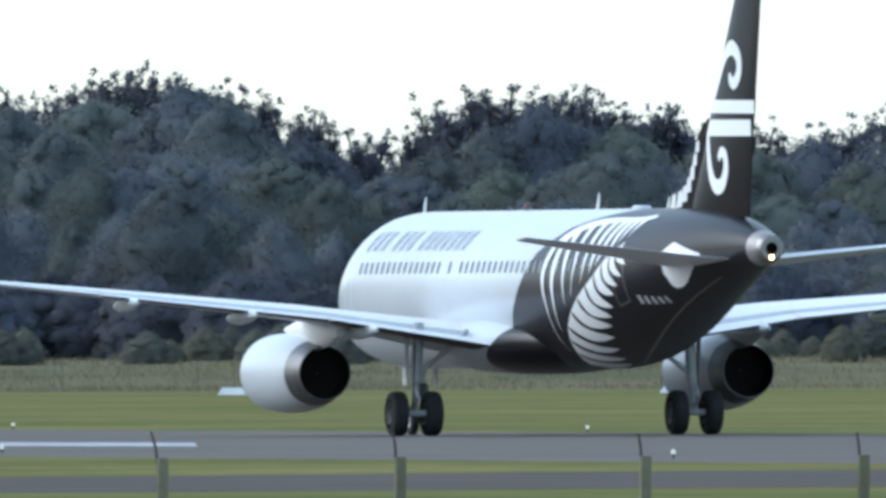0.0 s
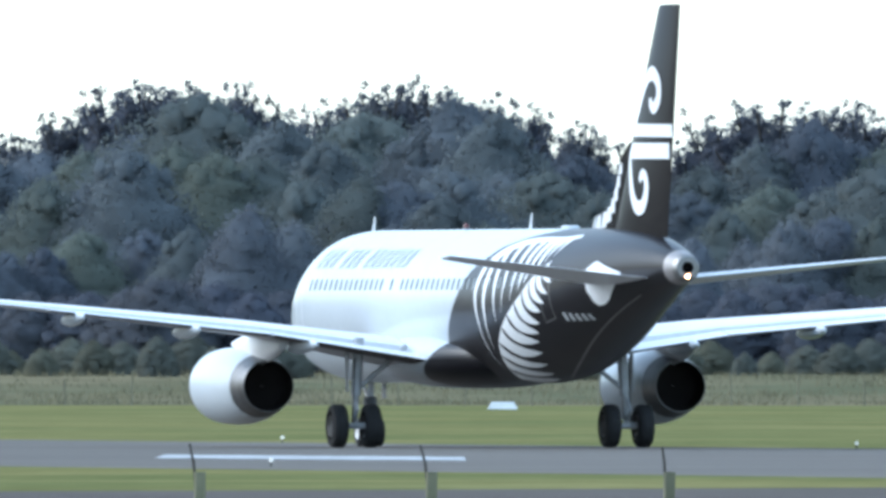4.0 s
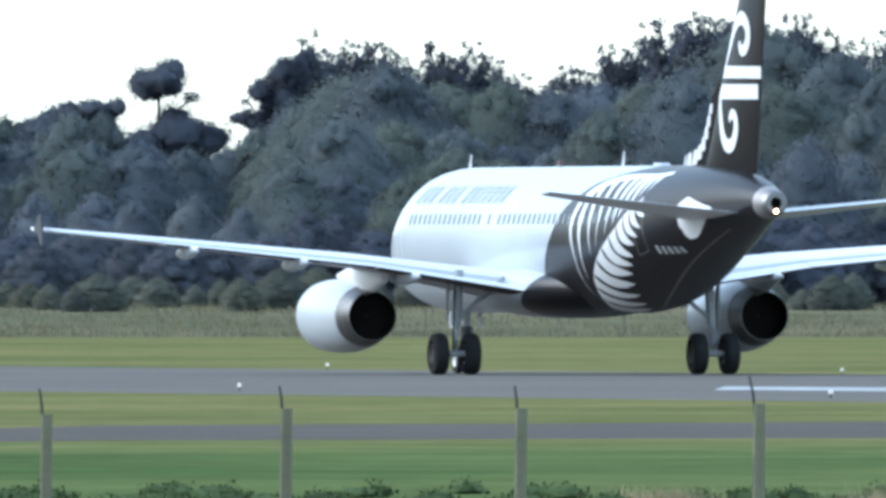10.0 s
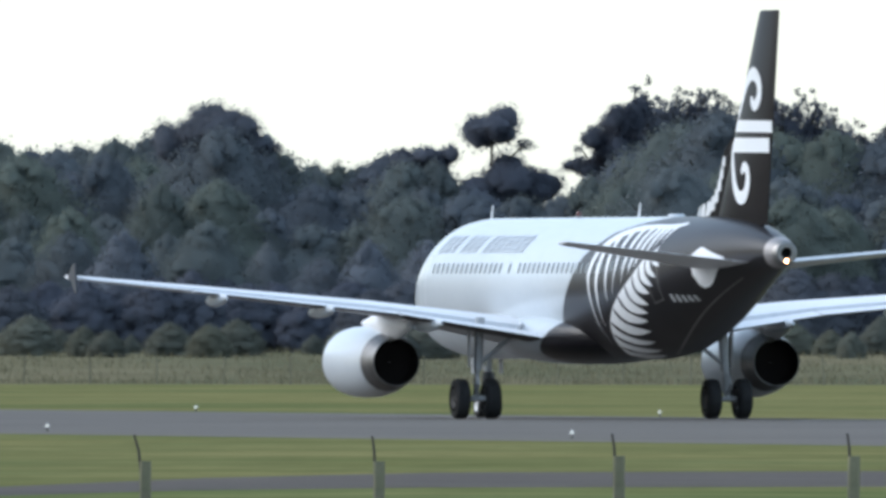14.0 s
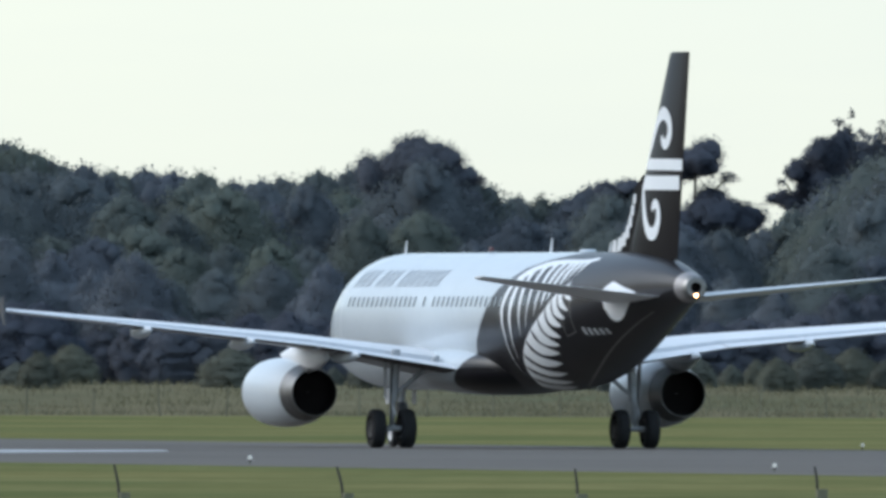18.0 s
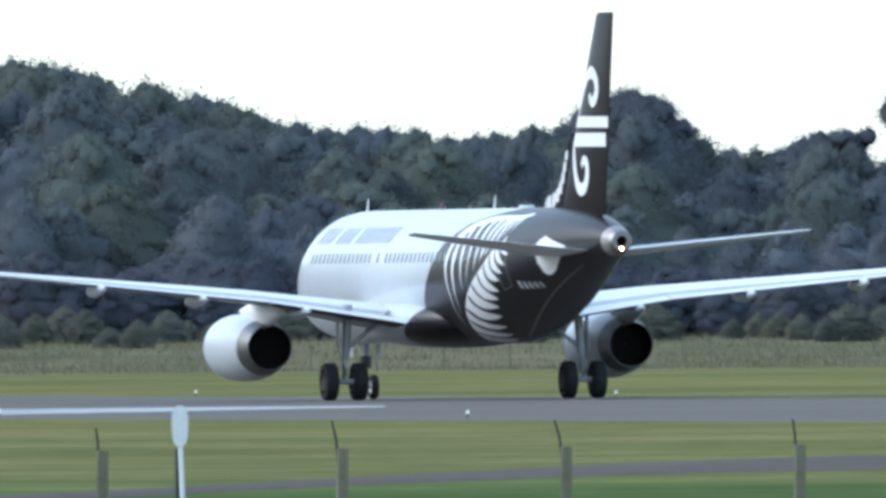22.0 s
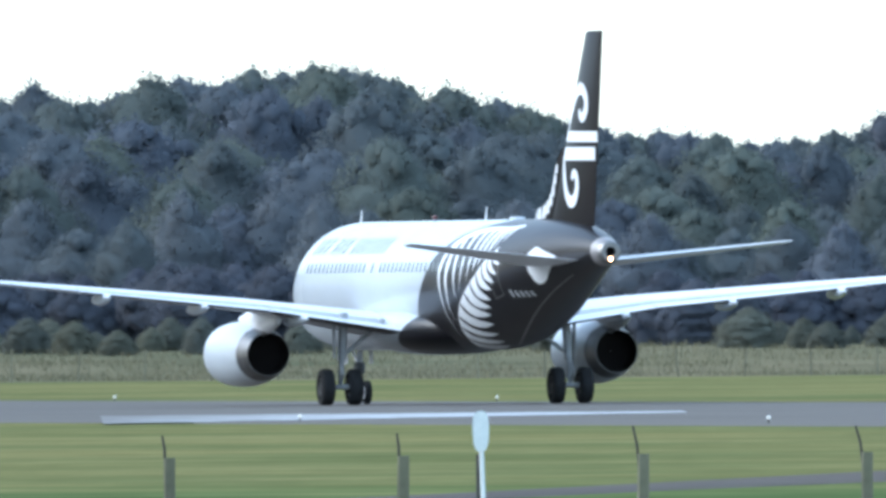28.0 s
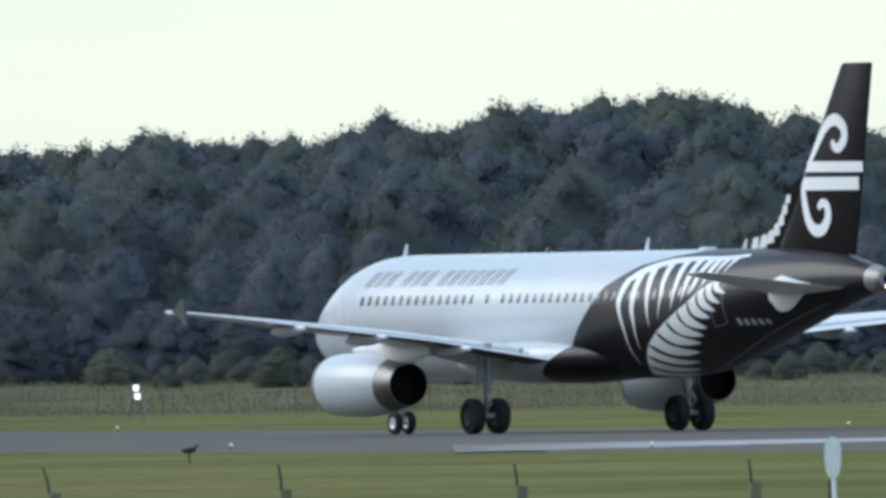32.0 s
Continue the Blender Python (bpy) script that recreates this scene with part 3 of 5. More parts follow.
def plant(kinds, bearing, distance, height, rng, wide=1.0, group="", label=""):
    x = -bearing / FOCAL * distance
    m = Matrix.Translation((x, distance, ground_height(x, distance) - 0.05)) @ Matrix.Rotation(rng.uniform(0, math.tau), 4, 'Z') @ Matrix.Diagonal((height * wide, height * wide, height, 1))
    first = kinds[int(rng.integers(len(kinds)))]
    if first in used:
        ob = copy_thing(first, m @ Matrix.Diagonal([1 / s for s in first.scale] + [1]))
    else:
        used.add(first)
        ob, ob.matrix_basis = first, m
    return tagged(ob, label, group=group)


rng = np.random.default_rng(5)
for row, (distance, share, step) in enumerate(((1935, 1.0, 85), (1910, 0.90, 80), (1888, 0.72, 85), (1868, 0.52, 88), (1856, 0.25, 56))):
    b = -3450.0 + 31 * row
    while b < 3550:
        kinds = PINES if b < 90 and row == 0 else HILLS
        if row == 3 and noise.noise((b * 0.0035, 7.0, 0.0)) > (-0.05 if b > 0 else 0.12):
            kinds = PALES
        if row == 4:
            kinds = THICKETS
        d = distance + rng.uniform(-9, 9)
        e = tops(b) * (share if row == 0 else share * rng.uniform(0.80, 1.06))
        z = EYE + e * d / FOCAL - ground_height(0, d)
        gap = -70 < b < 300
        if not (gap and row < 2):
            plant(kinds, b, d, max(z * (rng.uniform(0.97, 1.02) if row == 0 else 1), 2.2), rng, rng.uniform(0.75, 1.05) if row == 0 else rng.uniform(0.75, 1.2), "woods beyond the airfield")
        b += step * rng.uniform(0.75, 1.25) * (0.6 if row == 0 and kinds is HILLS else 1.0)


def tufted_pine(label, bearing, distance, tufts, seed):
    """A dark pine whose bare stem and limbs carry separate flat crowns: (bearing, height, half width, half height) in lens units."""
    h = np.random.default_rng(seed)
    unit = distance / FOCAL
    x0 = -bearing * unit
    tree = thing("umbrella_pine", label, "tree", "woods beyond the airfield")
    made, bm = [], bmesh.new()
    stem = max(EYE + e * unit - 1.25 for _, e, _, _ in tufts)
    tube(bm, (0, 0, -0.1), (0, 0, stem), 0.18, 0.06, 8)
    for b, e, hw, hh in tufts:
        x, z, w, t = (bearing - b) * unit, EYE + e * unit - 1.25, hw * unit, hh * unit
        tube(bm, (x * 0.55, 0, z - 0.2 * abs(x) - t), (x, 0, z - 0.2 * t), 0.06, 0.03, 6, False)
        for k in range(9):
            a, q = h.uniform(0, math.tau), h.uniform(0.15, 0.75)
            r = h.uniform(0.30, 0.5)
            made.append(((x + math.cos(a) * q * w, math.sin(a) * q * w, z + h.uniform(-0.45, 0.45) * t), (w * r, w * r, t * h.uniform(0.4, 0.62)), 0.2))
    part("trunk", bm, M_BARK, tree)
    crown = new("crown", crown_of("crown", made, 22000, 0.06, h, 0.28, 0.45))
    crown.data.materials.append(M_PINE_HAZE)
    crown.parent = tree
    tree.matrix_basis = Matrix.Translation((x0, distance, 1.2))
    return tree


tufted_pine("dark pine with a flat detached crown on a bare stem", 184, 1925, ((184, 343, 62, 44), (128, 315, 24, 12), (158, 255, 96, 56), (175, 215, 95, 50), (334, 292, 34, 22), (284, 286, 46, 30)), 91)
tufted_pine("dark rounded pine with layered boughs", 684, 1927, ((684, 334, 80, 58), (640, 296, 74, 52), (735, 308, 62, 50), (572, 308, 24, 12), (600, 285, 40, 22)), 92)
tufted_pine("dark pine with stepped boughs at the edge of the woods", -40, 1922, ((-2, 326, 40, 26), (20, 277, 36, 20), (-45, 300, 50, 40), (-60, 370, 44, 40)), 93)
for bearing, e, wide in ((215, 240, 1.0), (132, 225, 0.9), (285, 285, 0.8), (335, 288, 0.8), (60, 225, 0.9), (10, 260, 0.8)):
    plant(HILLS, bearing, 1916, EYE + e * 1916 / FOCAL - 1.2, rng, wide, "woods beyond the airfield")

# the trees that stand clear of the rest
for b, e, wide in ((-2004, 437, 0.8), (-1834, 428, 0.8), (-1404, 455, 0.8), (-1314, 482, 0.8), (-1204, 471, 0.8), (-978, 466, 0.7), (-928, 471, 0.6), (-838, 462, 0.8), (-758, 473, 0.8), (-345, 421, 0.8),
                   (-96, 440, 0.8), (1532, 414, 0.9), (1750, 447, 0.9), (2267, 422, 0.8), (2658, 396, 0.7)):
    plant(PINES if b < 800 else HILLS, b, 1928, EYE + (e - 4) * 1928 / FOCAL - 1.2, rng, wide, "woods beyond the airfield")

# shrubs along the foot of the woods, in patches
b = -3300.0
while b < 3400:
    d = 1795 + rng.uniform(-25, 25)
    if -200 < b < 500 or noise.noise((b * 0.003, 2.0, 5.0)) > -0.3:
        plant(SHRUBS, b, d, rng.uniform(1.0, 2.1), rng, rng.uniform(0.9, 1.4), "shrubs along the woods")
    b += rng.uniform(34, 70)


def grass_tufts(name, label, mat, spots, seed, blades, height, width, spread, kind="stuff"):
    """Thin bent blades round each spot, joined."""
    g = np.random.default_rng(seed)
    verts, faces = [], []
    for x, y, size in spots:
        for _ in range(blades):
            px, py = x + g.normal() * spread * size, y + g.normal() * spread * size
            h, w, a = height * size * g.uniform(0.4, 1.1), width * g.uniform(0.6, 1.4), g.uniform(0, math.tau)
            lx, ly = g.normal() * h * 0.3, g.normal() * h * 0.3
            z = ground_height(px, py) - 0.02
            dx, dy = math.cos(a) * w, math.sin(a) * w
            i = len(verts)
            verts += [(px - dx, py - dy, z), (px + dx, py + dy, z), (px + lx * 0.4 + dx * 0.7, py + ly * 0.4 + dy * 0.7, z + h * 0.6), (px + lx * 0.4 - dx * 0.7, py + ly * 0.4 - dy * 0.7, z + h * 0.6), (px + lx, py + ly, z + h)]
            faces += [(i, i + 1, i + 2, i + 3), (i + 3, i + 2, i + 4)]
    me = bpy.data.meshes.new(name)
    me.from_pydata(verts, [], faces)
    me.shade_smooth()
    ob = new(name, me)
    me.materials.append(mat)
    return tagged(ob, label, "grass", kind=kind)


g = np.random.default_rng(8)
grass_tufts("rank_grass", "uncut rank grass behind the far fence", M_TALL, [(-g.uniform(-3300, 3400) / FOCAL * d, d, g.uniform(0.6, 1.5)) for d in g.uniform(1648, 1825, 900)], 3, 40, 0.30, 0.03, 1.8)


def reflected_screen(seed):
    """An unseen leafy screen, added so that fin and hull reflect dark, not sky."""
    h = np.random.default_rng(seed)
    pts = []
    left = ((-112, 1880), (-102, 1500), (-94, 1200), (-94, 900), (-112, 500), (-170, 0), (-300, -600))
    right = ((112, 1880), (420, 1620), (640, 1100), (700, 300), (600, -700))
    for (x0, y0), (x1, y1) in list(zip(left, left[1:])) + list(zip(right, right[1:])):
        n = int(math.hypot(x1 - x0, y1 - y0) * (14 if x0 < 0 else 6))
        k = h.uniform(0, 1, n)
        px, py = x0 + (x1 - x0) * k, y0 + (y1 - y0) * k
        tall = (18 if x0 < 0 else 12) + 3 * np.sin(px * 0.11) + 2 * np.sin(py * 0.07 + px * 0.03)
        pts.append(np.stack([px + h.normal(size=n) * 4, py + h.normal(size=n) * 4, tall * h.uniform(0.02, 1, n)], 1))
    pts = np.concatenate(pts)
    out = h.normal(size=pts.shape)
    out[:, 2] = np.abs(out[:, 2])
    corners, facing = leaves_at(pts, out, np.full(len(pts), 1.3), h)
    me = soft_mesh("distant_woods", corners, [np.arange(len(corners)).reshape(-1, 4)], np.repeat(facing, 4, 0))
    me.materials.append(M_PINE_HAZE)
    return tagged(new("distant_woods", me), "unseen leafy screen added for dark reflections on the airliner", "woods", kind="stuff")


reflected_screen(77)

# ---- the airliner: X ahead of the main wheels, Y to its left, Z up ----
def paint_livery(name):
    """Gloss white paint that turns to black behind a curved line along the body."""
    m = material(name, (0.53, 0.575, 0.61), 0.22, spots=0.03, size=2.5)
    n, l = m.node_tree.nodes, m.node_tree.links
    b = n["Principled BSDF"]
    co, sep = n.new("ShaderNodeTexCoord"), n.new("ShaderNodeSeparateXYZ")
    l.new(co.outputs["Object"], sep.inputs[0])
    zr = n.new("ShaderNodeMapRange")
    zr.inputs[1].default_value, zr.inputs[2].default_value = 1.4, 6.0
    l.new(sep.outputs[2], zr.inputs[0])
    ramp = n.new("ShaderNodeValToRGB")
    ramp.color_ramp.interpolation = 'LINEAR'
    stops = ((1.4, 0.2), (1.76, -0.2), (2.31, -1.2), (2.83, -2.2), (3.76, -3.4), (4.74, -4.5), (5.39, -6.1), (5.63, -7.4), (5.84, -9.0))
    e = ramp.color_ramp.elements
    while len(e) < len(stops):
        e.new(0.5)
    for k, (z, x) in enumerate(stops):
        e[k].position = (z - 1.4) / 4.6
        v = (x + 12) / 15
        e[k].color = (v, v, v, 1)
    l.new(zr.outputs[0], ramp.inputs[0])
    line = n.new("ShaderNodeMapRange")
    line.inputs[3].default_value, line.inputs[4].default_value = -12, 3
    l.new(ramp.outputs[0], line.inputs[0])
    less = n.new("ShaderNodeMath")
    less.operation = 'LESS_THAN'
    l.new(sep.outputs[0], less.inputs[0])
    l.new(line.outputs[0], less.inputs[1])
    mix = n.new("ShaderNodeMix")
    mix.data_type = 'RGBA'
    l.new(less.outputs[0], mix.inputs[0])
    l.new(b.inputs["Base Color"].links[0].from_socket, mix.inputs[6])
    mix.inputs[7].default_value = (0.012, 0.011, 0.013, 1)
    gloss = n.new("ShaderNodeMapRange")
    gloss.inputs[3].default_value, gloss.inputs[4].default_value = 0.35, 0.2
    l.new(less.outputs[0], gloss.inputs[0])
    blur = n.new("ShaderNodeMapRange")
    blur.inputs[3].default_value, blur.inputs[4].default_value = 0.22, 0.32
    l.new(less.outputs[0], blur.inputs[0])
    l.new(blur.outputs[0], b.inputs["Roughness"])
    l.new(gloss.outputs[0], b.inputs["Specular IOR Level"])
    l.new(mix.outputs[2], b.inputs["Base Color"])
    return m


M_LIVERY = paint_livery("white and black fuselage paint")
M_WHITE = material("gloss white paint", (0.56, 0.605, 0.64), 0.28, spots=0.03, size=1.5)
M_WING = material("pale grey wing paint", (0.76, 0.77, 0.79), 0.4, spots=0.06, size=1.5, spec=0.2)
# dark colour that paints in the shade below the flaps
M_FLAP_SHADE = material("shade-dark flap colour", (0.085, 0.066, 0.058), 0.55, spots=0.3, size=0.7)
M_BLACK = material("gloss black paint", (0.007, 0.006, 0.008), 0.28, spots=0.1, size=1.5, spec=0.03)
M_DECAL = material("white livery print", (0.78, 0.79, 0.80), 0.35, spots=0.03, size=1.0)
M_INK = material("dark grey livery print", (0.05, 0.055, 0.065), 0.4, spots=0.05, size=1.0)
M_PANE = material("cabin window glass", (0.05, 0.06, 0.07), 0.15, spots=0.05, size=0.3)
M_BARE = material("bare metal", (0.26, 0.255, 0.25), 0.45, metal=0.8, spots=0.12, size=0.8)
M_SHROUD = material("pale brushed metal", (0.27, 0.25, 0.245), 0.4, metal=0.2, spots=0.1, size=0.6)
M_REG = material("greyish white print", (0.42, 0.43, 0.44), 0.4, spots=0.05, size=1.0)
M_HOT = material("mottled dark nozzle metal", (0.15, 0.15, 0.152), 0.4, metal=0.8, spots=0.3, size=0.5)
# one near-black colour for the exhaust ducts and the fan
M_DUCT = material("near-black duct surface", (0.015, 0.013, 0.013), 0.8, spots=0.2, size=0.4, spec=0.1)
M_TYRE = material("tyre rubber", (0.018, 0.018, 0.019), 0.85, spots=0.2, size=0.2)
M_HUB = material("wheel hub paint", (0.55, 0.56, 0.57), 0.45, metal=0.3, spots=0.15, size=0.15)
M_DARK_METAL = material("dark wheel and collar metal", (0.07, 0.07, 0.072), 0.6, metal=0.3, spots=0.2, size=0.2)
M_GEAR = material("grey landing gear paint", (0.40, 0.41, 0.42), 0.5, spots=0.2, size=0.4)
M_TAILLIGHT = material("tail light lens", (1.0, 0.50, 0.22), 0.3, emit=5.0)
M_BEACON = material("red beacon lens", (0.12, 0.03, 0.03), 0.3)

airliner = thing("airliner", "white twin-engined airliner with a black tail and white fern print", "airplane")

# stations: X, bottom, top, half width
HULL = ((17.70, 3.28, 3.36, 0.04), (17.4, 2.78, 3.78, 0.50), (16.7, 2.36, 4.25, 0.95), (15.7, 2.04, 4.80, 1.38), (14.7, 1.88, 5.30, 1.65), (13.7, 1.79, 5.62, 1.82),
        (12.7, 1.75, 5.80, 1.92), (11.2, 1.73, 5.87, 1.975), (-6.3, 1.73, 5.87, 1.975), (-8.3, 1.86, 5.87, 1.95), (-10.3, 2.25, 5.87, 1.83), (-12.3, 2.74, 5.87, 1.60),
        (-14.3, 3.24, 5.84, 1.32), (-16.3, 3.72, 5.72, 1.00), (-18.3, 4.18, 5.45, 0.65), (-19.75, 4.45, 5.16, 0.36))
HX = np.array([h[0] for h in HULL])[::-1]


def hull_at(x):
    """Middle height, half height and half width of the body, eased between stations."""
    out = []
    for k in (1, 2, 3):
        v = np.array([h[k] for h in HULL])[::-1]
        i = int(np.clip(np.searchsorted(HX, x) - 1, 0, len(HX) - 2))
        d = np.diff(v) / np.diff(HX)
        slope = lambda j: 0.0 if j <= 0 or j >= len(v) - 1 or d[j - 1] * d[j] <= 0 else 2 * d[j - 1] * d[j] / (d[j - 1] + d[j])
        end = lambda j: d[0] if j == 0 else d[-1] if j == len(v) - 1 else slope(j)
        h = HX[i + 1] - HX[i]
        t = (x - HX[i]) / h
        out.append(v[i] * (2 * t ** 3 - 3 * t * t + 1) + h * end(i) * (t ** 3 - 2 * t * t + t) + v[i + 1] * (3 * t * t - 2 * t ** 3) + h * end(i + 1) * (t ** 3 - t * t))
    b, t, w = out
    return (b + t) / 2, (t - b) / 2, w


def on_hull(x, phi, off=0.0):
    """The point of the body at X, phi degrees round from its crown to the left."""
    zc, hh, hw = hull_at(x)
    a = radians(phi)
    return Vector((x, (hw + off) * math.sin(a), zc + (hh + off) * math.cos(a)))


bm = bmesh.new()
cuts = [17.70 - 0.02, 17.6, 17.4, 17.0] + [16.7 - 0.5 * i for i in range(12)] + [10.0 - i for i in range(16)] + [-6.5 - 0.5 * i for i in range(27)]
loft(bm, [[on_hull(x, k * 360 / 64) for k in range(64)] for x in cuts])
fuselage = part("fuselage", bm, M_LIVERY, airliner, "gloss white body that turns black towards the tail")

# belly fairing round the wing roots
bm = bmesh.new()
rings = []
for i in range(23):
    k = i / 22
    s = math.sin(math.pi * (0.04 + 0.92 * k)) ** 0.45
    x = 7.2 - 12.2 * k
    rings.append([(x, 2.28 * s * math.copysign(abs(math.sin(a * math.tau / 40)) ** 0.8, math.sin(a * math.tau / 40)), 2.42 + (0.80 if math.cos(a * math.tau / 40) > 0 else 0.84) * s * math.copysign(abs(math.cos(a * math.tau / 40)) ** 0.8, math.cos(a * math.tau / 40))) for a in range(40)])
part("belly_fairing", loft(bm, rings), M_LIVERY, airliner)


def foil(chord, thick, n=14, first=0.0, last=1.0):
    """A section from the trailing edge over the top and back below: (aft of the nose, up), or a stretch of it."""
    top, low = [], []
    for i in range(n + 1):
        c = first + (last - first) * 0.5 * (1 - math.cos(math.pi * i / n))
        y = 5 * thick * (0.2969 * math.sqrt(c) - 0.126 * c - 0.3516 * c * c + 0.2843 * c ** 3 - 0.1036 * c ** 4)
        top.append((c * chord, (y + 0.001) * chord))
        low.append((c * chord, -(y + 0.001) * chord))
    return top[::-1] + (low[1:] if first == 0 else low)


def surface(sections, upright=False, side=1, first=0.0, last=1.0):
    """Sections: (leading edge X, Y, Z, chord, thickness, twist in degrees)."""
    rings = []
    for x, y, z, chord, thick, twist in sections:
        ring = []
        for c, h in foil(chord, thick, 14, first, last):
            a = radians(twist)
            dx, dz = -(c * math.cos(a) + h * math.sin(a)), h * math.cos(a) - c * math.sin(a)
            ring.append((x + dx, y + dz, z) if upright else (x + dx, side * y, z + dz))
        rings.append(ring)
    return loft(bmesh.new(), rings)


def lerp_sections(table, ys):
    cols = list(zip(*table))
    order = cols[1]
    return [tuple(float(np.interp(y, order, c)) for c in cols) for y in ys]


# leading edge X, Y, Z, chord, thickness, twist
WING = ((6.4, 0.5, 2.47, 7.65, 0.125, 2.2), (5.66, 1.9, 2.66, 6.91, 0.122, 2.3), (3.32, 6.4, 3.28, 4.62, 0.090, 2.5), (0.41, 12.0, 3.75, 2.97, 0.085, 2.4), (-2.12, 16.7, 4.12, 1.45, 0.08, 2.0))
FLAP = -1.0


for side in (1, -1):
    wing = part("wing", surface(lerp_sections(WING, [0.5, 1.9, 3.4, 4.9, 6.4, 8.2, 10.1, 12, 14.5, 16.7]), side=side, last=0.74), M_WING, airliner)
    for name, y0, y1 in (("inboard_flap", 2.0, 6.30), ("outboard_flap", 6.38, 12.9), ("aileron", 12.98, 16.4)):
        rows = []
        for x, y, z, c, th, tw in lerp_sections(WING, list(np.linspace(y0, y1, 5))):
            a = radians(tw)
            drop = 0.0 if name == "aileron" else FLAP
            deep = 0.0 if name == "aileron" else 0.011 * c
            rows.append((x - 0.735 * c * math.cos(a), y, z - 0.735 * c * math.sin(a) - 0.004 - deep, 0.27 * c, th * (0.95 if name == "aileron" else 1.35), tw + drop))
        flap = part(name, surface(rows, side=side), M_WING, wing)
        if name != "aileron":
            # an extra lower skin, coloured dark for the shade under the flap
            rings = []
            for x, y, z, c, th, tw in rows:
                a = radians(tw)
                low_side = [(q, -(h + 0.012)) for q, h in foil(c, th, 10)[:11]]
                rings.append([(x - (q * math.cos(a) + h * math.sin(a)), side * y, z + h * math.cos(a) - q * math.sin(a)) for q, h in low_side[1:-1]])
            part("flap_shade_skin", loft(bmesh.new(), rings, cap=False, closed=False), M_FLAP_SHADE, flap, "flap lower skin with its shade painted dark")
    for y, length in ((5.3, 3.1), (8.7, 2.8), (12.1, 2.3)):
        (x, _, z, c, th, tw), = lerp_sections(WING, [y])
        te = z - c * math.sin(radians(tw))
        bm = bmesh.new()
        rings = []
        for i in range(13):
            k = i / 12
            r = 0.21 * math.sin(math.pi * (0.03 + 0.94 * k)) ** 0.6
            rings.append([(x - c - 0.55 + length * (1 - k), side * y + r * 0.8 * math.sin(a * math.tau / 14), te - 0.13 - 0.10 * (1 - k) + r * math.cos(a * math.tau / 14)) for a in range(14)])
        part("flap_track_fairing", loft(bm, rings), M_WHITE, wing, "white pod under the flap")
    # tip fence: a swept arrow-shaped plate above and below the tip
    bm = bmesh.new()
    prof = ((-2.75, 4.05), (-3.3, 4.42), (-3.55, 4.48), (-3.6, 4.1), (-3.72, 3.62), (-3.56, 3.60), (-3.2, 3.9))
    rings = [[(x, side * (16.74 + w), z + 0.04) for x, z in prof] for w in (-0.03, 0.03)]
    part("wingtip_fence", loft(bm, rings), M_INK, wing, "dark wingtip fence", smooth=False)

    # tailplane
    part("tailplane", surface(((-13.9, 0.4, 4.36, 4.3, 0.07, -2.2), (-14.25, 0.95, 4.42, 4.0, 0.07, -2.2), (-17.75, 6.1, 5.04, 1.35, 0.07, -2.2), (-17.95, 6.22, 5.07, 1.05, 0.05, -2.2)), side=side), M_WING, airliner, "pale grey tailplane")

    # engine
    engine = tagged(new("engine"), "white engine with a dark exhaust")
    engine.parent = airliner
    ey, ez, ex = side * 5.75, 1.65, 6.55
    bm = lathe(bmesh.new(), [(ex - 0.05, 0.86), (ex, 0.90), (ex - 0.06, 0.94), (ex - 0.30, 0.985)], n=48, at=(0, ey, ez))
    part("inlet_lip", bm, M_BARE, engine, "polished metal inlet lip")
    bm = lathe(bmesh.new(), [(ex - 0.30, 0.985), (ex - 0.8, 1.025), (ex - 1.6, 1.045), (ex - 2.5, 1.035), (ex - 3.3, 0.97), (ex - 4.05, 0.86), (ex - 4.06, 0.83)], n=48, at=(0, ey, ez))
    part("cowling", bm, M_WHITE, engine)
    bm = lathe(bmesh.new(), [(ex - 4.04, 0.855), (ex - 4.45, 0.78), (ex - 4.8, 0.73), (ex - 4.95, 0.70), (ex - 4.95, 0.68), (ex - 4.5, 0.67)], n=48, at=(0, ey, ez))
    part("nozzle", bm, M_HOT, engine, "mottled dark metal nozzle")
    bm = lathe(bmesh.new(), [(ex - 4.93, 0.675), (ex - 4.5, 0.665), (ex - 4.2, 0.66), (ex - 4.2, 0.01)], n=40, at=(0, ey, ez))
    part("exhaust_duct", bm, M_DUCT, engine, "near-black exhaust duct")
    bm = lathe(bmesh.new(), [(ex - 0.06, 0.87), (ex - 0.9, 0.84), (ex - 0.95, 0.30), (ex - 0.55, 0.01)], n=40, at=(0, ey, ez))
    part("fan", bm, M_DUCT, engine)
    bm = bmesh.new()
    rings = []
    for x, z0, z1, w in ((5.2, 2.70, 2.85, 0.10), (3.9, 2.5, 3.05, 0.20), (2.6, 2.2, 3.1, 0.22), (1.2, 2.35, 2.95, 0.20), (0.2, 2.6, 2.85, 0.10)):
        rings.append([(x, ey + w * math.sin(a * math.tau / 12), (z0 + z1) / 2 + (z1 - z0) / 2 * math.cos(a * math.tau / 12)) for a in range(12)])
    part("pylon", loft(bm, rings), M_WING, engine, "grey engine pylon")

# fin and rudder
FIN = ((-12.85, 0.0, 5.6, 5.15, 0.09, 0), (-17.22, 0.0, 11.70, 2.0, 0.085, 0), (-17.36, 0.0, 11.76, 1.8, 0.05, 0))
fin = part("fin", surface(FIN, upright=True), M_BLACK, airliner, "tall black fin")
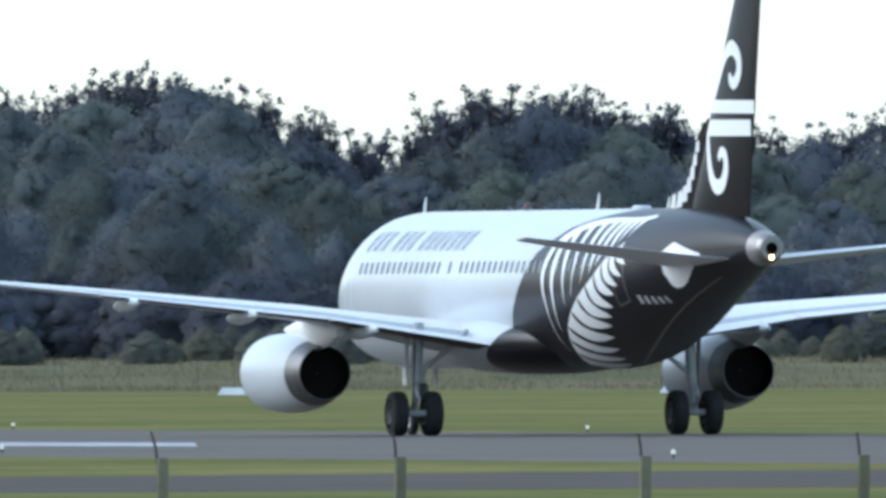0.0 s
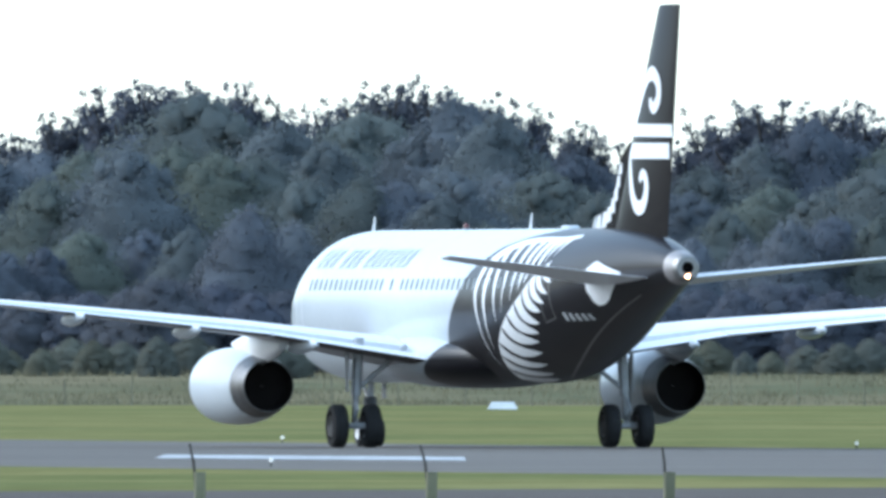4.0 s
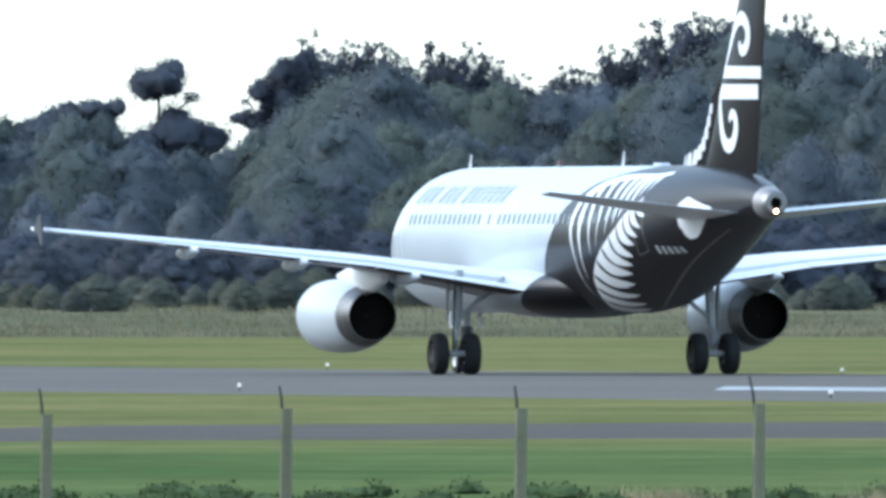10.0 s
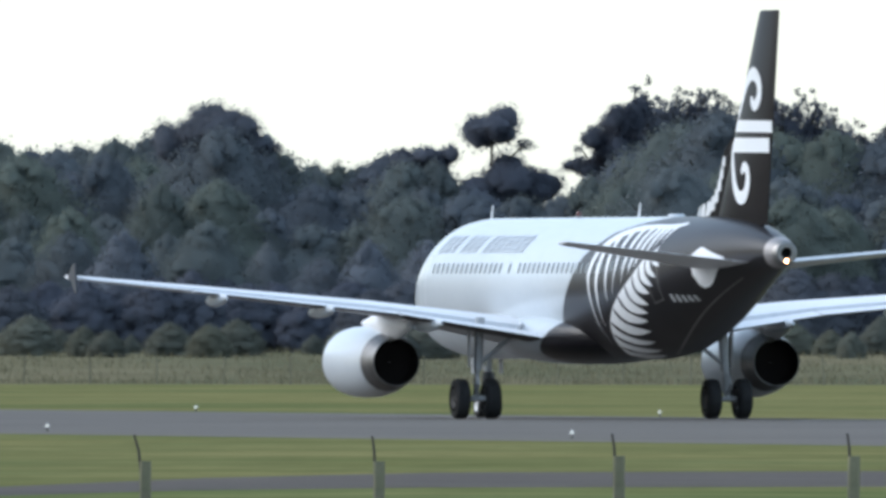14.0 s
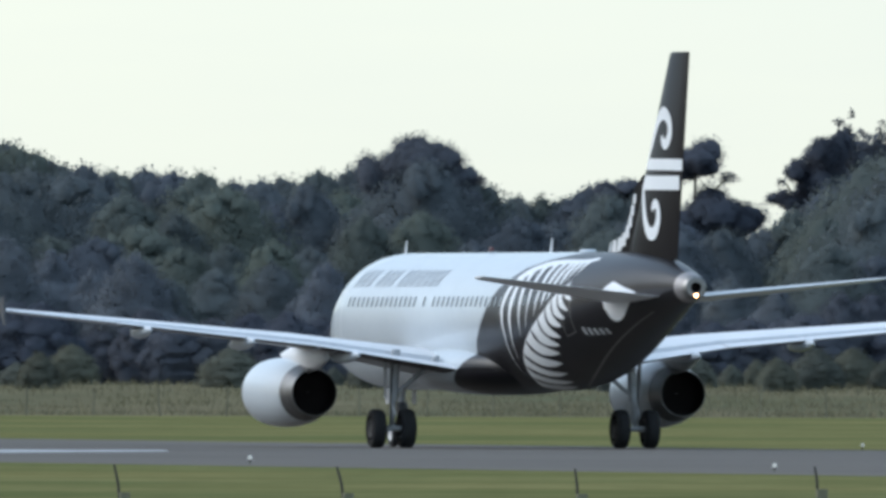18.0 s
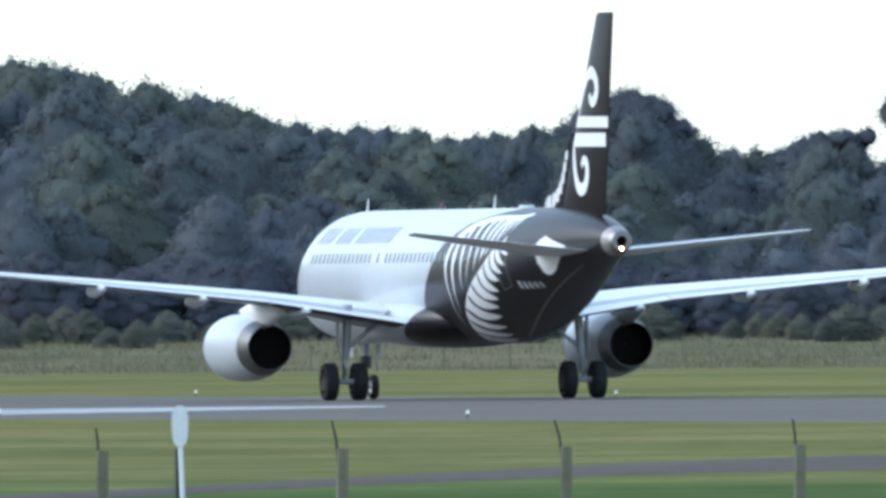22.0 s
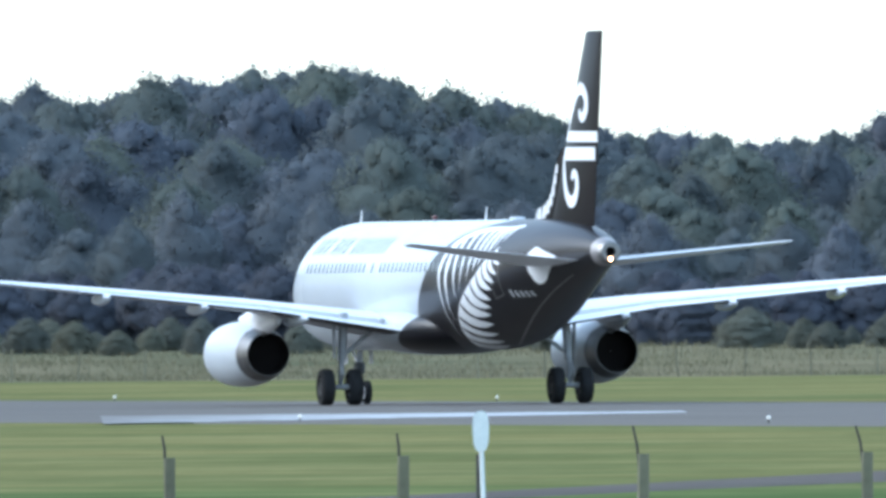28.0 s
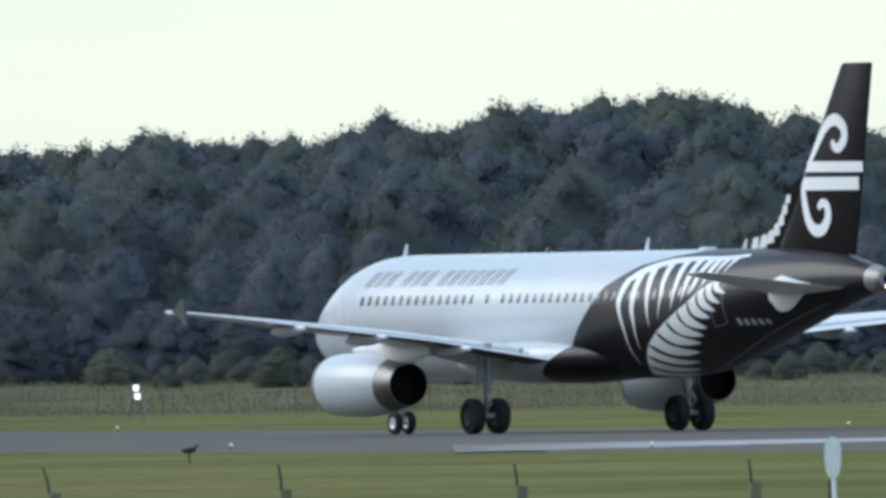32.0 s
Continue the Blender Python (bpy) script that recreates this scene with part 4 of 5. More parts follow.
# a pale metal strip, added to give the fin's front its sheen
part("fin_sheen_strip", surface(tuple((x + 0.012, y, z, c, th * 1.06, tw) for x, y, z, c, th, tw in FIN[:2]), upright=True, last=0.05), M_BARE, fin, "pale strip added for the sheen along the front of the fin")
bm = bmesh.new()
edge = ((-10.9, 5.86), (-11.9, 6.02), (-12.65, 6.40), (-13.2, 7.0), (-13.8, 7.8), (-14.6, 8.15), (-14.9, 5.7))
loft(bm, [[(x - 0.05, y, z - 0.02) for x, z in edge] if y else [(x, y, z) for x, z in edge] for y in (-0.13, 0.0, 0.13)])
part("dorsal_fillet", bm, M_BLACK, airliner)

# exhaust of the tail unit and the tail light
bm = lathe(bmesh.new(), [(-19.72, 0.30), (-19.70, 0.375), (-19.95, 0.33), (-20.0, 0.28), (-20.0, 0.16), (-19.8, 0.15)], n=28, at=(0, 0, 4.80))
rings = [[on_hull(x, k * 360 / 40, 0.008) for k in range(40)] for x in (-19.25, -19.4, -19.55, -19.74)]
part("tail_shroud", loft(bmesh.new(), rings, cap=False), M_SHROUD, airliner, "pale metal end of the body")
part("tail_cone", bm, M_BARE, airliner, "bare metal tail cone ring")
bm = lathe(bmesh.new(), [(-19.99, 0.15), (-19.75, 0.15), (-19.75, 0.005)], n=20, at=(0, 0, 4.80))
part("tail_exhaust", bm, M_DUCT, airliner)
bm = bmesh.new()
bmesh.ops.create_uvsphere(bm, u_segments=14, v_segments=8, radius=0.05, matrix=Matrix.Translation((-20.0, 0, 4.57)))
part("tail_light", bm, M_TAILLIGHT, airliner, "glowing warm white tail light")


# landing gear
def wheel(parent, x, y, z, radius, width, rim, metal):
    tyre_prof = [(-0.5, 0.62), (-0.5, 0.80), (-0.44, 0.93), (-0.30, 0.985), (-0.27, 0.955), (-0.24, 0.995), (-0.03, 1.0), (0.0, 0.975), (0.03, 1.0), (0.24, 0.995), (0.27, 0.955), (0.30, 0.985), (0.44, 0.93), (0.5, 0.80), (0.5, 0.62)]
    hold = new("wheel")
    hold.parent = parent
    hold.location = (x, y, z)
    bm = lathe(bmesh.new(), [(s * width, r * radius) for s, r in tyre_prof], 'Y', 36)
    part("tyre", bm, M_TYRE, hold, "black rubber tyre")
    bm = lathe(bmesh.new(), [(-0.40 * width, 0.0), (-0.40 * width, rim * 0.35), (-0.30 * width, rim * 0.5), (-0.42 * width, rim * 0.8), (-0.49 * width, rim), (0.49 * width, rim), (0.42 * width, rim * 0.8), (0.30 * width, rim * 0.5), (0.40 * width, rim * 0.35), (0.40 * width, 0.0)], 'Y', 28)
    part("rim", bm, metal, hold, "metal wheel rim")
    return hold


WHEELS = []
for side in (1, -1):
    gear = tagged(new("main_landing_gear"), "grey main landing gear with two black tyres")
    gear.parent = airliner
    y = side * 3.795
    bm = bmesh.new()
    tube(bm, (0, y, 0.55), (0.0, y - side * 0.05, 1.45), 0.085)
    tube(bm, (0.0, y - side * 0.05, 1.40), (0.05, y - side * 0.15, 2.95), 0.14)
    part("strut", bm, M_GEAR, gear)
    part("axle", tube(bmesh.new(), (0, y - 0.55, 0.584), (0, y + 0.55, 0.584), 0.09), M_GEAR, gear)
    part("side_brace", tube(tube(bmesh.new(), (0.0, y - side * 0.05, 1.55), (0.1, y - side * 0.75, 2.1), 0.065), (0.1, y - side * 0.75, 2.1), (0.2, y - side * 1.5, 2.75), 0.075), M_GEAR, gear)
    bm = bmesh.new()
    tube(bm, (0, y, 0.68), (-0.42, y, 1.0), 0.05, 0.035, 8)
    tube(bm, (-0.42, y, 1.0), (0, y, 1.4), 0.035, 0.05, 8)
    part("torque_link", bm, M_GEAR, gear)
    bm = bmesh.new()
    rings = [[(x0, y + side * (0.15 + off), z) for x0, z in ((0.20, 1.5), (0.0, 1.5), (-0.06, 2.6), (0.26, 2.6))] for off in (0.0, 0.03)]
    part("leg_door", loft(bm, rings), M_GEAR, gear, "grey gear leg door", smooth=False)
    part("brake_line", tube(bmesh.new(), (-0.14, y + side * 0.08, 0.7), (-0.16, y + side * 0.02, 2.4), 0.02, n=6), M_TYRE, gear)
    for off in (0.463, -0.463):
        WHEELS.append(wheel(gear, 0, y + off, 0.584, 0.584, 0.42, 0.30, M_DARK_METAL))
gear = tagged(new("nose_landing_gear"), "nose landing gear with two small tyres")
gear.parent = airliner
bm = bmesh.new()
tube(bm, (12.64, 0, 0.38), (12.6, 0, 1.1), 0.055)
tube(bm, (12.6, 0, 1.05), (12.45, 0, 1.95), 0.09)
part("strut", bm, M_GEAR, gear)
part("axle", tube(bmesh.new(), (12.64, -0.34, 0.38), (12.64, 0.34, 0.38), 0.05), M_GEAR, gear)
part("steering_collar", lathe(bmesh.new(), [(0.98, 0.10), (1.0, 0.17), (1.2, 0.19), (1.34, 0.17), (1.36, 0.10)], 'Z', 20, (12.58, 0, 0)), M_DARK_METAL, gear, "dark steering collar")
part("drag_brace", tube(bmesh.new(), (12.6, 0, 1.2), (13.7, 0, 1.9), 0.05), M_GEAR, gear)
for side in (1, -1):
    bm = bmesh.new()
    box(bm, 12.5, 12.9, side * 0.42 - 0.015, side * 0.42 + 0.015, 1.3, 1.78, 0.01)
    part("gear_door", bm, M_GEAR, gear)
    WHEELS.append(wheel(gear, 12.64, side * 0.25, 0.385, 0.385, 0.22, 0.20, M_HUB))

# antennas along the crown
for x, h in ((12.25, 0.42), (-4.1, 0.42), (-10.6, 0.30)):
    zc, hh, hw = hull_at(x)
    bm = bmesh.new()
    loft(bm, [[(x + 0.17, 0, zc + hh - 0.03), (x, 0.025, zc + hh - 0.03), (x - 0.17, 0, zc + hh - 0.03), (x, -0.025, zc + hh - 0.03)], [(x - 0.10, 0, zc + hh + h), (x - 0.17, 0.012, zc + hh + h), (x - 0.24, 0, zc + hh + h), (x - 0.17, -0.012, zc + hh + h)]])
    part("blade_antenna", bm, M_WHITE, airliner, "white blade antenna", smooth=False)


# ---- the livery: prints that lie on the skin ----
def curve_points(points, n):
    """A smooth line of n + 1 points through a few."""
    p = [np.array(q, float) for q in points]
    p = [2 * p[0] - p[1]] + p + [2 * p[-1] - p[-2]]
    out = []
    for i in range(n + 1):
        u = i / n * (len(p) - 3)
        k = min(int(u), len(p) - 4)
        t = u - k
        a, b, c, d = p[k:k + 4]
        out.append(0.5 * (2 * b + (c - a) * t + (2 * a - 5 * b + 4 * c - d) * t * t + (3 * b - a - 3 * c + d) * t ** 3))
    return out


def skin(bm, upper, lower, off=0.012):
    """A strip over the body between two rows of (X, phi)."""
    rows = []
    for u, v in zip(upper, lower):
        rows.append([bm.verts.new(on_hull(u[0] + (v[0] - u[0]) * k / 6, u[1] + (v[1] - u[1]) * k / 6, off)) for k in range(7)])
    for a, b in zip(rows, rows[1:]):
        for i in range(6):
            bm.faces.new((a[i], a[i + 1], b[i + 1], b[i]))
    bmesh.ops.remove_doubles(bm, verts=bm.verts[:], dist=0.0005)
    bmesh.ops.recalc_face_normals(bm, faces=bm.faces[:])
    return bm


# the fern: leaflets behind the stem
STEM = curve_points(((-5.7, 161), (-6.5, 138), (-7.1, 122), (-8.1, 107), (-9.1, 96), (-10.0, 87), (-10.7, 76), (-11.3, 69), (-11.8, 62)), 88)
TIPS = curve_points(((-8.2, 172), (-9.0, 158), (-9.7, 142), (-10.3, 129), (-10.8, 120), (-11.3, 107), (-11.8, 99), (-12.2, 85)), 10)
for i in range(11):
    lo, hi, tip = STEM[i * 8], STEM[i * 8 + 8], TIPS[i]
    lo = lo * 0.96 + hi * 0.04
    upper, lower = [], []
    for k in range(13):
        t = k / 12
        w = float(np.interp(t, (0, 0.08, 0.2, 0.6, 0.85, 1), (1.0, 0.84, 0.74, 0.70, 0.46, 0.03)))
        mid = lo * 0.5 + hi * 0.5
        centre = mid + (tip - mid) * t + np.array((0.25, 1.5)) * math.sin(math.pi * t)
        half = (hi - lo) * 0.5 * w
        upper.append(centre + half)
        lower.append(centre - half)
    part("fern_leaflet", skin(bmesh.new(), upper, lower), M_DECAL, fuselage)
# the long thin leaflets ahead of it
RIBS = (((-6.0, 54), (-5.7, 76), (-5.8, 89), (-6.0, 107), (-5.9, 142)), ((-6.6, 50), (-6.6, 84), (-6.7, 99), (-6.6, 123)), ((-7.2, 42), (-7.5, 72), (-7.6, 88), (-7.7, 103)),
        ((-8.1, 37), (-8.3, 61), (-8.4, 78), (-8.3, 97)), ((-9.0, 35), (-9.2, 69), (-9.1, 90)), ((-9.8, 35), (-9.8, 71), (-9.7, 84)), ((-10.5, 36), (-10.3, 69), (-10.1, 79)),
        ((-11.0, 36), (-10.9, 62), (-10.7, 74)), ((-11.5, 35), (-11.4, 50), (-11.25, 64)), ((-12.0, 34), (-11.9, 46), (-11.75, 58)))
for r, rib in enumerate(RIBS):
    line = curve_points(rib, 24)
    wide = [0.30 * (1 - k / 24) ** 1.3 + 0.09 * (1 - k / 24) + 0.015 for k in range(25)]
    part("fern_leaflet", skin(bmesh.new(), [p + np.array((w * 0.55, 0)) for p, w in zip(line, wide)], [p - np.array((w * 0.55, 0)) for p, w in zip(line, wide)]), M_DECAL, fuselage)
top_line = curve_points(((-5.75, 60), (-6.1, 49), (-6.8, 39), (-7.9, 31), (-9.3, 29), (-11.2, 31), (-12.4, 28)), 30)
low_line = curve_points(((-5.95, 61), (-7.0, 49), (-8.0, 41), (-9.6, 37), (-11.1, 38), (-12.0, 38), (-12.6, 34)), 30)
part("fern_band", skin(bmesh.new(), top_line, low_line), M_DECAL, fuselage)

# grey metal plates round the tailplane roots
xs = [-14.45 - 0.15 * k for k in range(16)]
high = [float(np.interp(-x, (14.4, 15.1, 16.8), (82, 72, 95))) for x in xs]
deep = [float(np.interp(-x, (14.4, 14.5, 14.75, 15.1, 15.5, 16.0, 16.8), (98, 118, 129, 131, 127, 116, 97))) for x in xs]
for side in (1, -1):
    part("root_plate", skin(bmesh.new(), list(zip(xs, [side * a for a in high])), list(zip(xs, [side * a for a in deep]))), M_WING, fuselage, "pale grey plate round the tailplane root")


def skin_frame(bm, x0, x1, p0, p1, w, off=0.012):
    for a, b in ((((x0, p0), (x0, p1)), ((x0 - w, p0), (x0 - w, p1))), (((x1 + w, p0), (x1 + w, p1)), ((x1, p0), (x1, p1)))):
        skin(bm, [np.array(a[0]) + (np.array(a[1]) - np.array(a[0])) * k / 10 for k in range(11)], [np.array(b[0]) + (np.array(b[1]) - np.array(b[0])) * k / 10 for k in range(11)], off)
    for p in (p0, p1 - w * 28):
        skin(bm, [(x0, p), (x1, p)], [(x0, p + w * 28), (x1, p + w * 28)], off)
    return bm


part("door_outline", skin_frame(bmesh.new(), -11.35, -12.05, 70, 120, 0.045), M_BARE, fuselage, "pale outline of the rear door")
for side in (1, -1):
    part("door_outline", skin_frame(bmesh.new(), 13.4, 12.6, side * 62, side * 112, 0.03 * side), M_WING, fuselage, "pale outline of the front door")

# cabin windows
for side in (1, -1):
    for i in range(42):
        x = 11.75 - 0.533 * i
        if i in (15, 17):
            continue
        bm = bmesh.new()
        rows = []
        for k in range(9):
            a = k / 8 * math.pi
            u = -math.cos(a) * 4.6
            w = 0.115 * max(0.35, math.sin(a)) ** 0.5
            rows.append(((x + w, side * (73.5 + u)), (x - w, side * (73.5 + u))))
        part("cabin_window", skin(bm, [r[0] for r in rows], [r[1] for r in rows], 0.010), M_PANE, fuselage)
# airline title as slanted bars, and the registration as short ones
x = 11.95
for word in (3, 3, 7):
    for letter in range(word):
        for stroke in (0, 1):
            a = x - 0.27 * stroke
            skin_rows = [(a - 0.05 - 0.35 * (1 - k / 6), 42 + 18 * k / 6) for k in range(7)]
            part("title_bar", skin(bmesh.new(), [(q[0] + 0.034, q[1]) for q in skin_rows], [(q[0] - 0.034, q[1]) for q in skin_rows]), M_INK, fuselage)
        x -= 0.685
    x -= 0.42
for i in range(5):
    x0 = -12.52 - 0.32 * i
    p0 = 117 + 3.4 * i
    part("registration_bar", skin(bmesh.new(), [(x0, p0 + k * 2.4) for k in range(5)], [(x0 - 0.17, p0 + 1.4 + k * 2.5) for k in range(5)]), M_REG, fuselage)
# a pale line under the tail that paints in a reflection
line = curve_points(((-8.6, 178), (-10.8, 168), (-13.0, 158), (-15.2, 150), (-17.2, 144)), 20)
part("reflection_line", skin(bmesh.new(), [p + np.array((0.0, 1.2)) for p in line], [p - np.array((0.0, 1.2)) for p in line]), M_BARE, fuselage, "pale line painted in for a reflection")


def fin_half(x, z):
    """Half thickness of the fin at (X, Z)."""
    k = min(max((z - 5.6) / 6.1, 0), 1)
    le, ch = -12.85 + (-17.22 + 12.85) * k, 5.15 + (2.0 - 5.15) * k
    c = min(max((le - x) / ch, 0.0), 1.0)
    return max(5 * 0.088 * (0.2969 * math.sqrt(c) - 0.126 * c - 0.3516 * c * c + 0.2843 * c ** 3 - 0.1036 * c ** 4) * ch, 0.0) + 0.001 * ch


def fin_print(name, line, widths, side):
    bm = bmesh.new()
    rows = []
    for i, p in enumerate(line):
        d = line[min(i + 1, len(line) - 1)] - line[max(i - 1, 0)]
        nrm = np.array((-d[1], d[0])) / (np.linalg.norm(d) + 1e-9)
        row = []
        for k in range(5):
            q = p + nrm * widths[i] * (k / 4 - 0.5)
            row.append(bm.verts.new((q[0], side * (fin_half(q[0], q[1]) + 0.014), q[1])))
        rows.append(row)
    for a, b in zip(rows, rows[1:]):
        for i in range(4):
            bm.faces.new((a[i], a[i + 1], b[i + 1], b[i]))
    bmesh.ops.recalc_face_normals(bm, faces=bm.faces[:])
    return part(name, bm, M_DECAL, fin, "white scroll print")


for side in (1, -1):
    for ends, w in ((((-14.9, 8.46), (-18.53, 8.42)), 0.34), (((-14.68, 7.91), (-18.28, 7.89)), 0.42)):
        fin_print("scroll_bar", curve_points((ends[0], np.array(ends[0]) * 0.5 + np.array(ends[1]) * 0.5, ends[1]), 16), [w] * 17, side)
    up = curve_points(((-14.95, 8.4), (-15.6, 9.02), (-16.3, 9.72), (-16.95, 9.95), (-17.45, 9.72), (-17.5, 9.32), (-17.15, 9.04), (-16.86, 9.12), (-16.82, 9.3)), 48)
    down = curve_points(((-14.82, 7.8), (-15.0, 7.3), (-15.25, 6.75), (-15.65, 6.42), (-16.15, 6.45), (-16.45, 6.82), (-16.4, 7.18), (-16.1, 7.28), (-15.88, 7.1)), 48)
    for line in (up, down):
        fin_print("scroll", line, [0.32 + 0.08 * math.sin(math.pi * k / 48) - 0.12 * (k / 48) ** 3 for k in range(49)], side)
# fern end at the foot of the fin
for side in (1, -1):
    for x, z, w in ((-11.3, 5.80, 0.40), (-11.85, 5.86, 0.42), (-12.32, 6.0, 0.42), (-12.72, 6.24, 0.40), (-13.06, 6.56, 0.36), (-13.34, 6.92, 0.32), (-13.6, 7.28, 0.28)):
        bm = bmesh.new()
        pts = [(x, z), (x - w * 0.5, z + w), (x - w * 1.3, z + w * 1.1), (x - w * 1.2, z + w * 0.1)]
        loft(bm, [[(px, side * y, pz) for px, pz in pts] for y in (0.134, 0.146)])
        part("fern_leaflet", bm, M_DECAL, fin)

# crown fittings: a flat radome, the red beacon
bm = bmesh.new()
loft(bm, [[(-8.2 - 0.55 * math.cos(a * math.tau / 20) * s, 0.32 * math.sin(a * math.tau / 20) * s, z) for a in range(20)] for s, z in ((0.75, 5.80), (0.75, 5.90), (0.6, 5.95))])
part("radome", bm, M_WHITE, airliner, "flat white antenna housing")
bm = lathe(bmesh.new(), [(5.85, 0.12), (5.90, 0.12), (5.91, 0.10)], 'Z', 20, (2.49, 0, 0))
part("beacon_base", bm, M_STEEL, airliner)
beacon = part("beacon", lathe(bmesh.new(), [(0.0, 0.075), (0.10, 0.07), (0.14, 0.04), (0.15, 0.0)], 'Z', 18), M_BEACON, airliner, "red rotating beacon")
beacon.location = (2.49, 0, 5.90)

# ---- small things of the airfield ----
M_PAINT = material("white plastic board", (0.88, 0.88, 0.86), 0.5, spots=0.08, size=0.3)
M_GABLE = material("dull white marker paint", (0.66, 0.66, 0.64), 0.6, spots=0.15, size=0.4)
M_GLOW = material("lit white lamp", (1.0, 0.98, 0.92), 0.4, emit=0.5)
M_LAMP = material("runway light glass", (0.8, 0.78, 0.70), 0.3, emit=0.04)


def runway_light():
    lamp_post = thing("runway_light", "small white dome runway edge light", "runway light", "runway edge lights")
    part("stem", tube(bmesh.new(), (0, 0, 0), (0, 0, 0.12), 0.02, n=8), M_DARKWOOD, lamp_post)
    part("dome", lathe(bmesh.new(), [(0.10, 0.045), (0.14, 0.05), (0.18, 0.04), (0.20, 0.0)], 'Z', 14), M_LAMP, lamp_post, "pale glass dome")
    return lamp_post


first_light = None
for across, start, step in ((273.3, 932.5 - 58.2 * 6, 58.2), (218.0, 737.3 - 53.9 * 3, 53.9)):
    for k in range(14):
        p = on_runway(start + step * k, across, 0.0 if across > 270.8 else 0.03)
        if first_light is None:
            first_light = runway_light()
            first_light.matrix_basis = Matrix.Translation(p)
        else:
            copy_thing(first_light, Matrix.Translation(p))

# perimeter fence: concrete posts with thin leaning arms
FENCE_Y = 382.0
# the posts stand unevenly: along the fence, in lens units
UNEVEN = {-5: -29, -4: -10, -3: -5, -2: -10, -1: -4, 0: -4, 1: 5, 2: 3, 3: -16, 4: -7, 5: -8, 6: -6, 7: -12}


def fence_post(seed):
    g = random.Random(seed)
    post = thing("fence_post", "weathered concrete fence post with a thin leaning arm", "fence post", "perimeter fence posts")
    w, h = 0.062, 1.475
    bm = bmesh.new()
    rings = []
    for i in range(8):
        k = i / 7
        s = 1.05 - 0.10 * k
        rings.append([(a * w * s + g.uniform(-.004, .004) + 0.02 * k, b * w * s + g.uniform(-.004, .004), -0.1 + (h + 0.1) * k) for a, b in ((-1, -.7), (-.7, -1), (.7, -1), (1, -.7), (1, .7), (.7, 1), (-.7, 1), (-1, .7))])
    part("post", loft(bm, rings), M_POST, post, smooth=False)
    lean = g.uniform(0.03, 0.09)
    bm = bmesh.new()
    tube(bm, (-0.02, 0, h - 0.22), (-0.02 - lean * 0.4, 0, h + 0.10), 0.016, 0.015, 6)
    tube(bm, (-0.02 - lean * 0.4, 0, h + 0.10), (-0.02 - lean, 0, h + g.uniform(0.22, 0.30)), 0.015, 0.012, 6)
    part("arm", bm, M_RUST, post, "thin rusty steel arm")
    return post


posts = [fence_post(s) for s in range(5)]
for k in range(-9, 10):
    x = -(-35 + 415.5 * k + UNEVEN.get(k, 0)) / FOCAL * FENCE_Y
    src = posts[k % 5]
    m = pose(x, FENCE_Y, -0.11 if k > 0 else -0.05 if k > -2 else 0.0, 0, 0, (k * 37) % 7 - 3)
    if src in used:
        copy_thing(src, m)
    else:
        used.add(src)
        src.matrix_basis = m
# far field fence
FAR_Y = 1640.0
far_post = thing("field_post", "weathered field fence post in long grass", "fence post", "far field fence posts")
part("post", loft(bmesh.new(), [[(0.05 * math.cos(a * math.tau / 8), 0.05 * math.sin(a * math.tau / 8), z) for a in range(8)] for z in (-0.1, 0.7, 1.38)]), M_POST, far_post)
g = random.Random(4)
for k in range(-28, 30):
    x = -(186 - 118 * k) / FOCAL * FAR_Y
    m = Matrix.Translation((x, FAR_Y + g.uniform(-.2, .2), 0)) @ Euler((g.uniform(-.05, .05), g.uniform(-.06, .06), g.uniform(0, 6))).to_matrix().to_4x4() @ Matrix.Diagonal((1, 1, g.uniform(0.85, 1.1), 1))
    if k == -28:
        far_post.matrix_basis = m
    else:
        copy_thing(far_post, m @ Matrix.Diagonal([1 / s for s in far_post.scale] + [1]))

# white marker on a post
marker = thing("marker_sign", "white rounded marker board on a thin white post", "sign")
bm = bmesh.new()
outline = []
for a in range(24):
    t = a / 24 * math.tau
    outline.append((0.125 * math.copysign(abs(math.cos(t)) ** 0.75, math.cos(t)), 0.31 * math.copysign(abs(math.sin(t)) ** 0.62, math.sin(t)) * (1 - 0.0)))
loft(bm, [[(x * (1 - 0.12 * (z < 0) * abs(z) / 0.31), y, 1.095 + z) for x, z in outline] for y in (-0.02, 0.02)])
part("board", bm, M_PAINT, marker, smooth=False)
part("post", tube(bmesh.new(), (0.03, 0.06, 0.0), (0.0, 0.06, 1.0), 0.036, n=10), M_PAINT, marker, "white post")
part("stub", tube(bmesh.new(), (-0.05, 0.12, 0.0), (-0.05, 0.12, 0.75), 0.03, n=8), M_DARKWOOD, marker, "dark stub post behind the board")
part("ridge", tube(bmesh.new(), (0.0, -0.022, 0.82), (0.0, -0.022, 1.36), 0.012, n=8), M_PAINT, marker)
marker.matrix_basis = Matrix.Translation((-12.64, 545, 0))

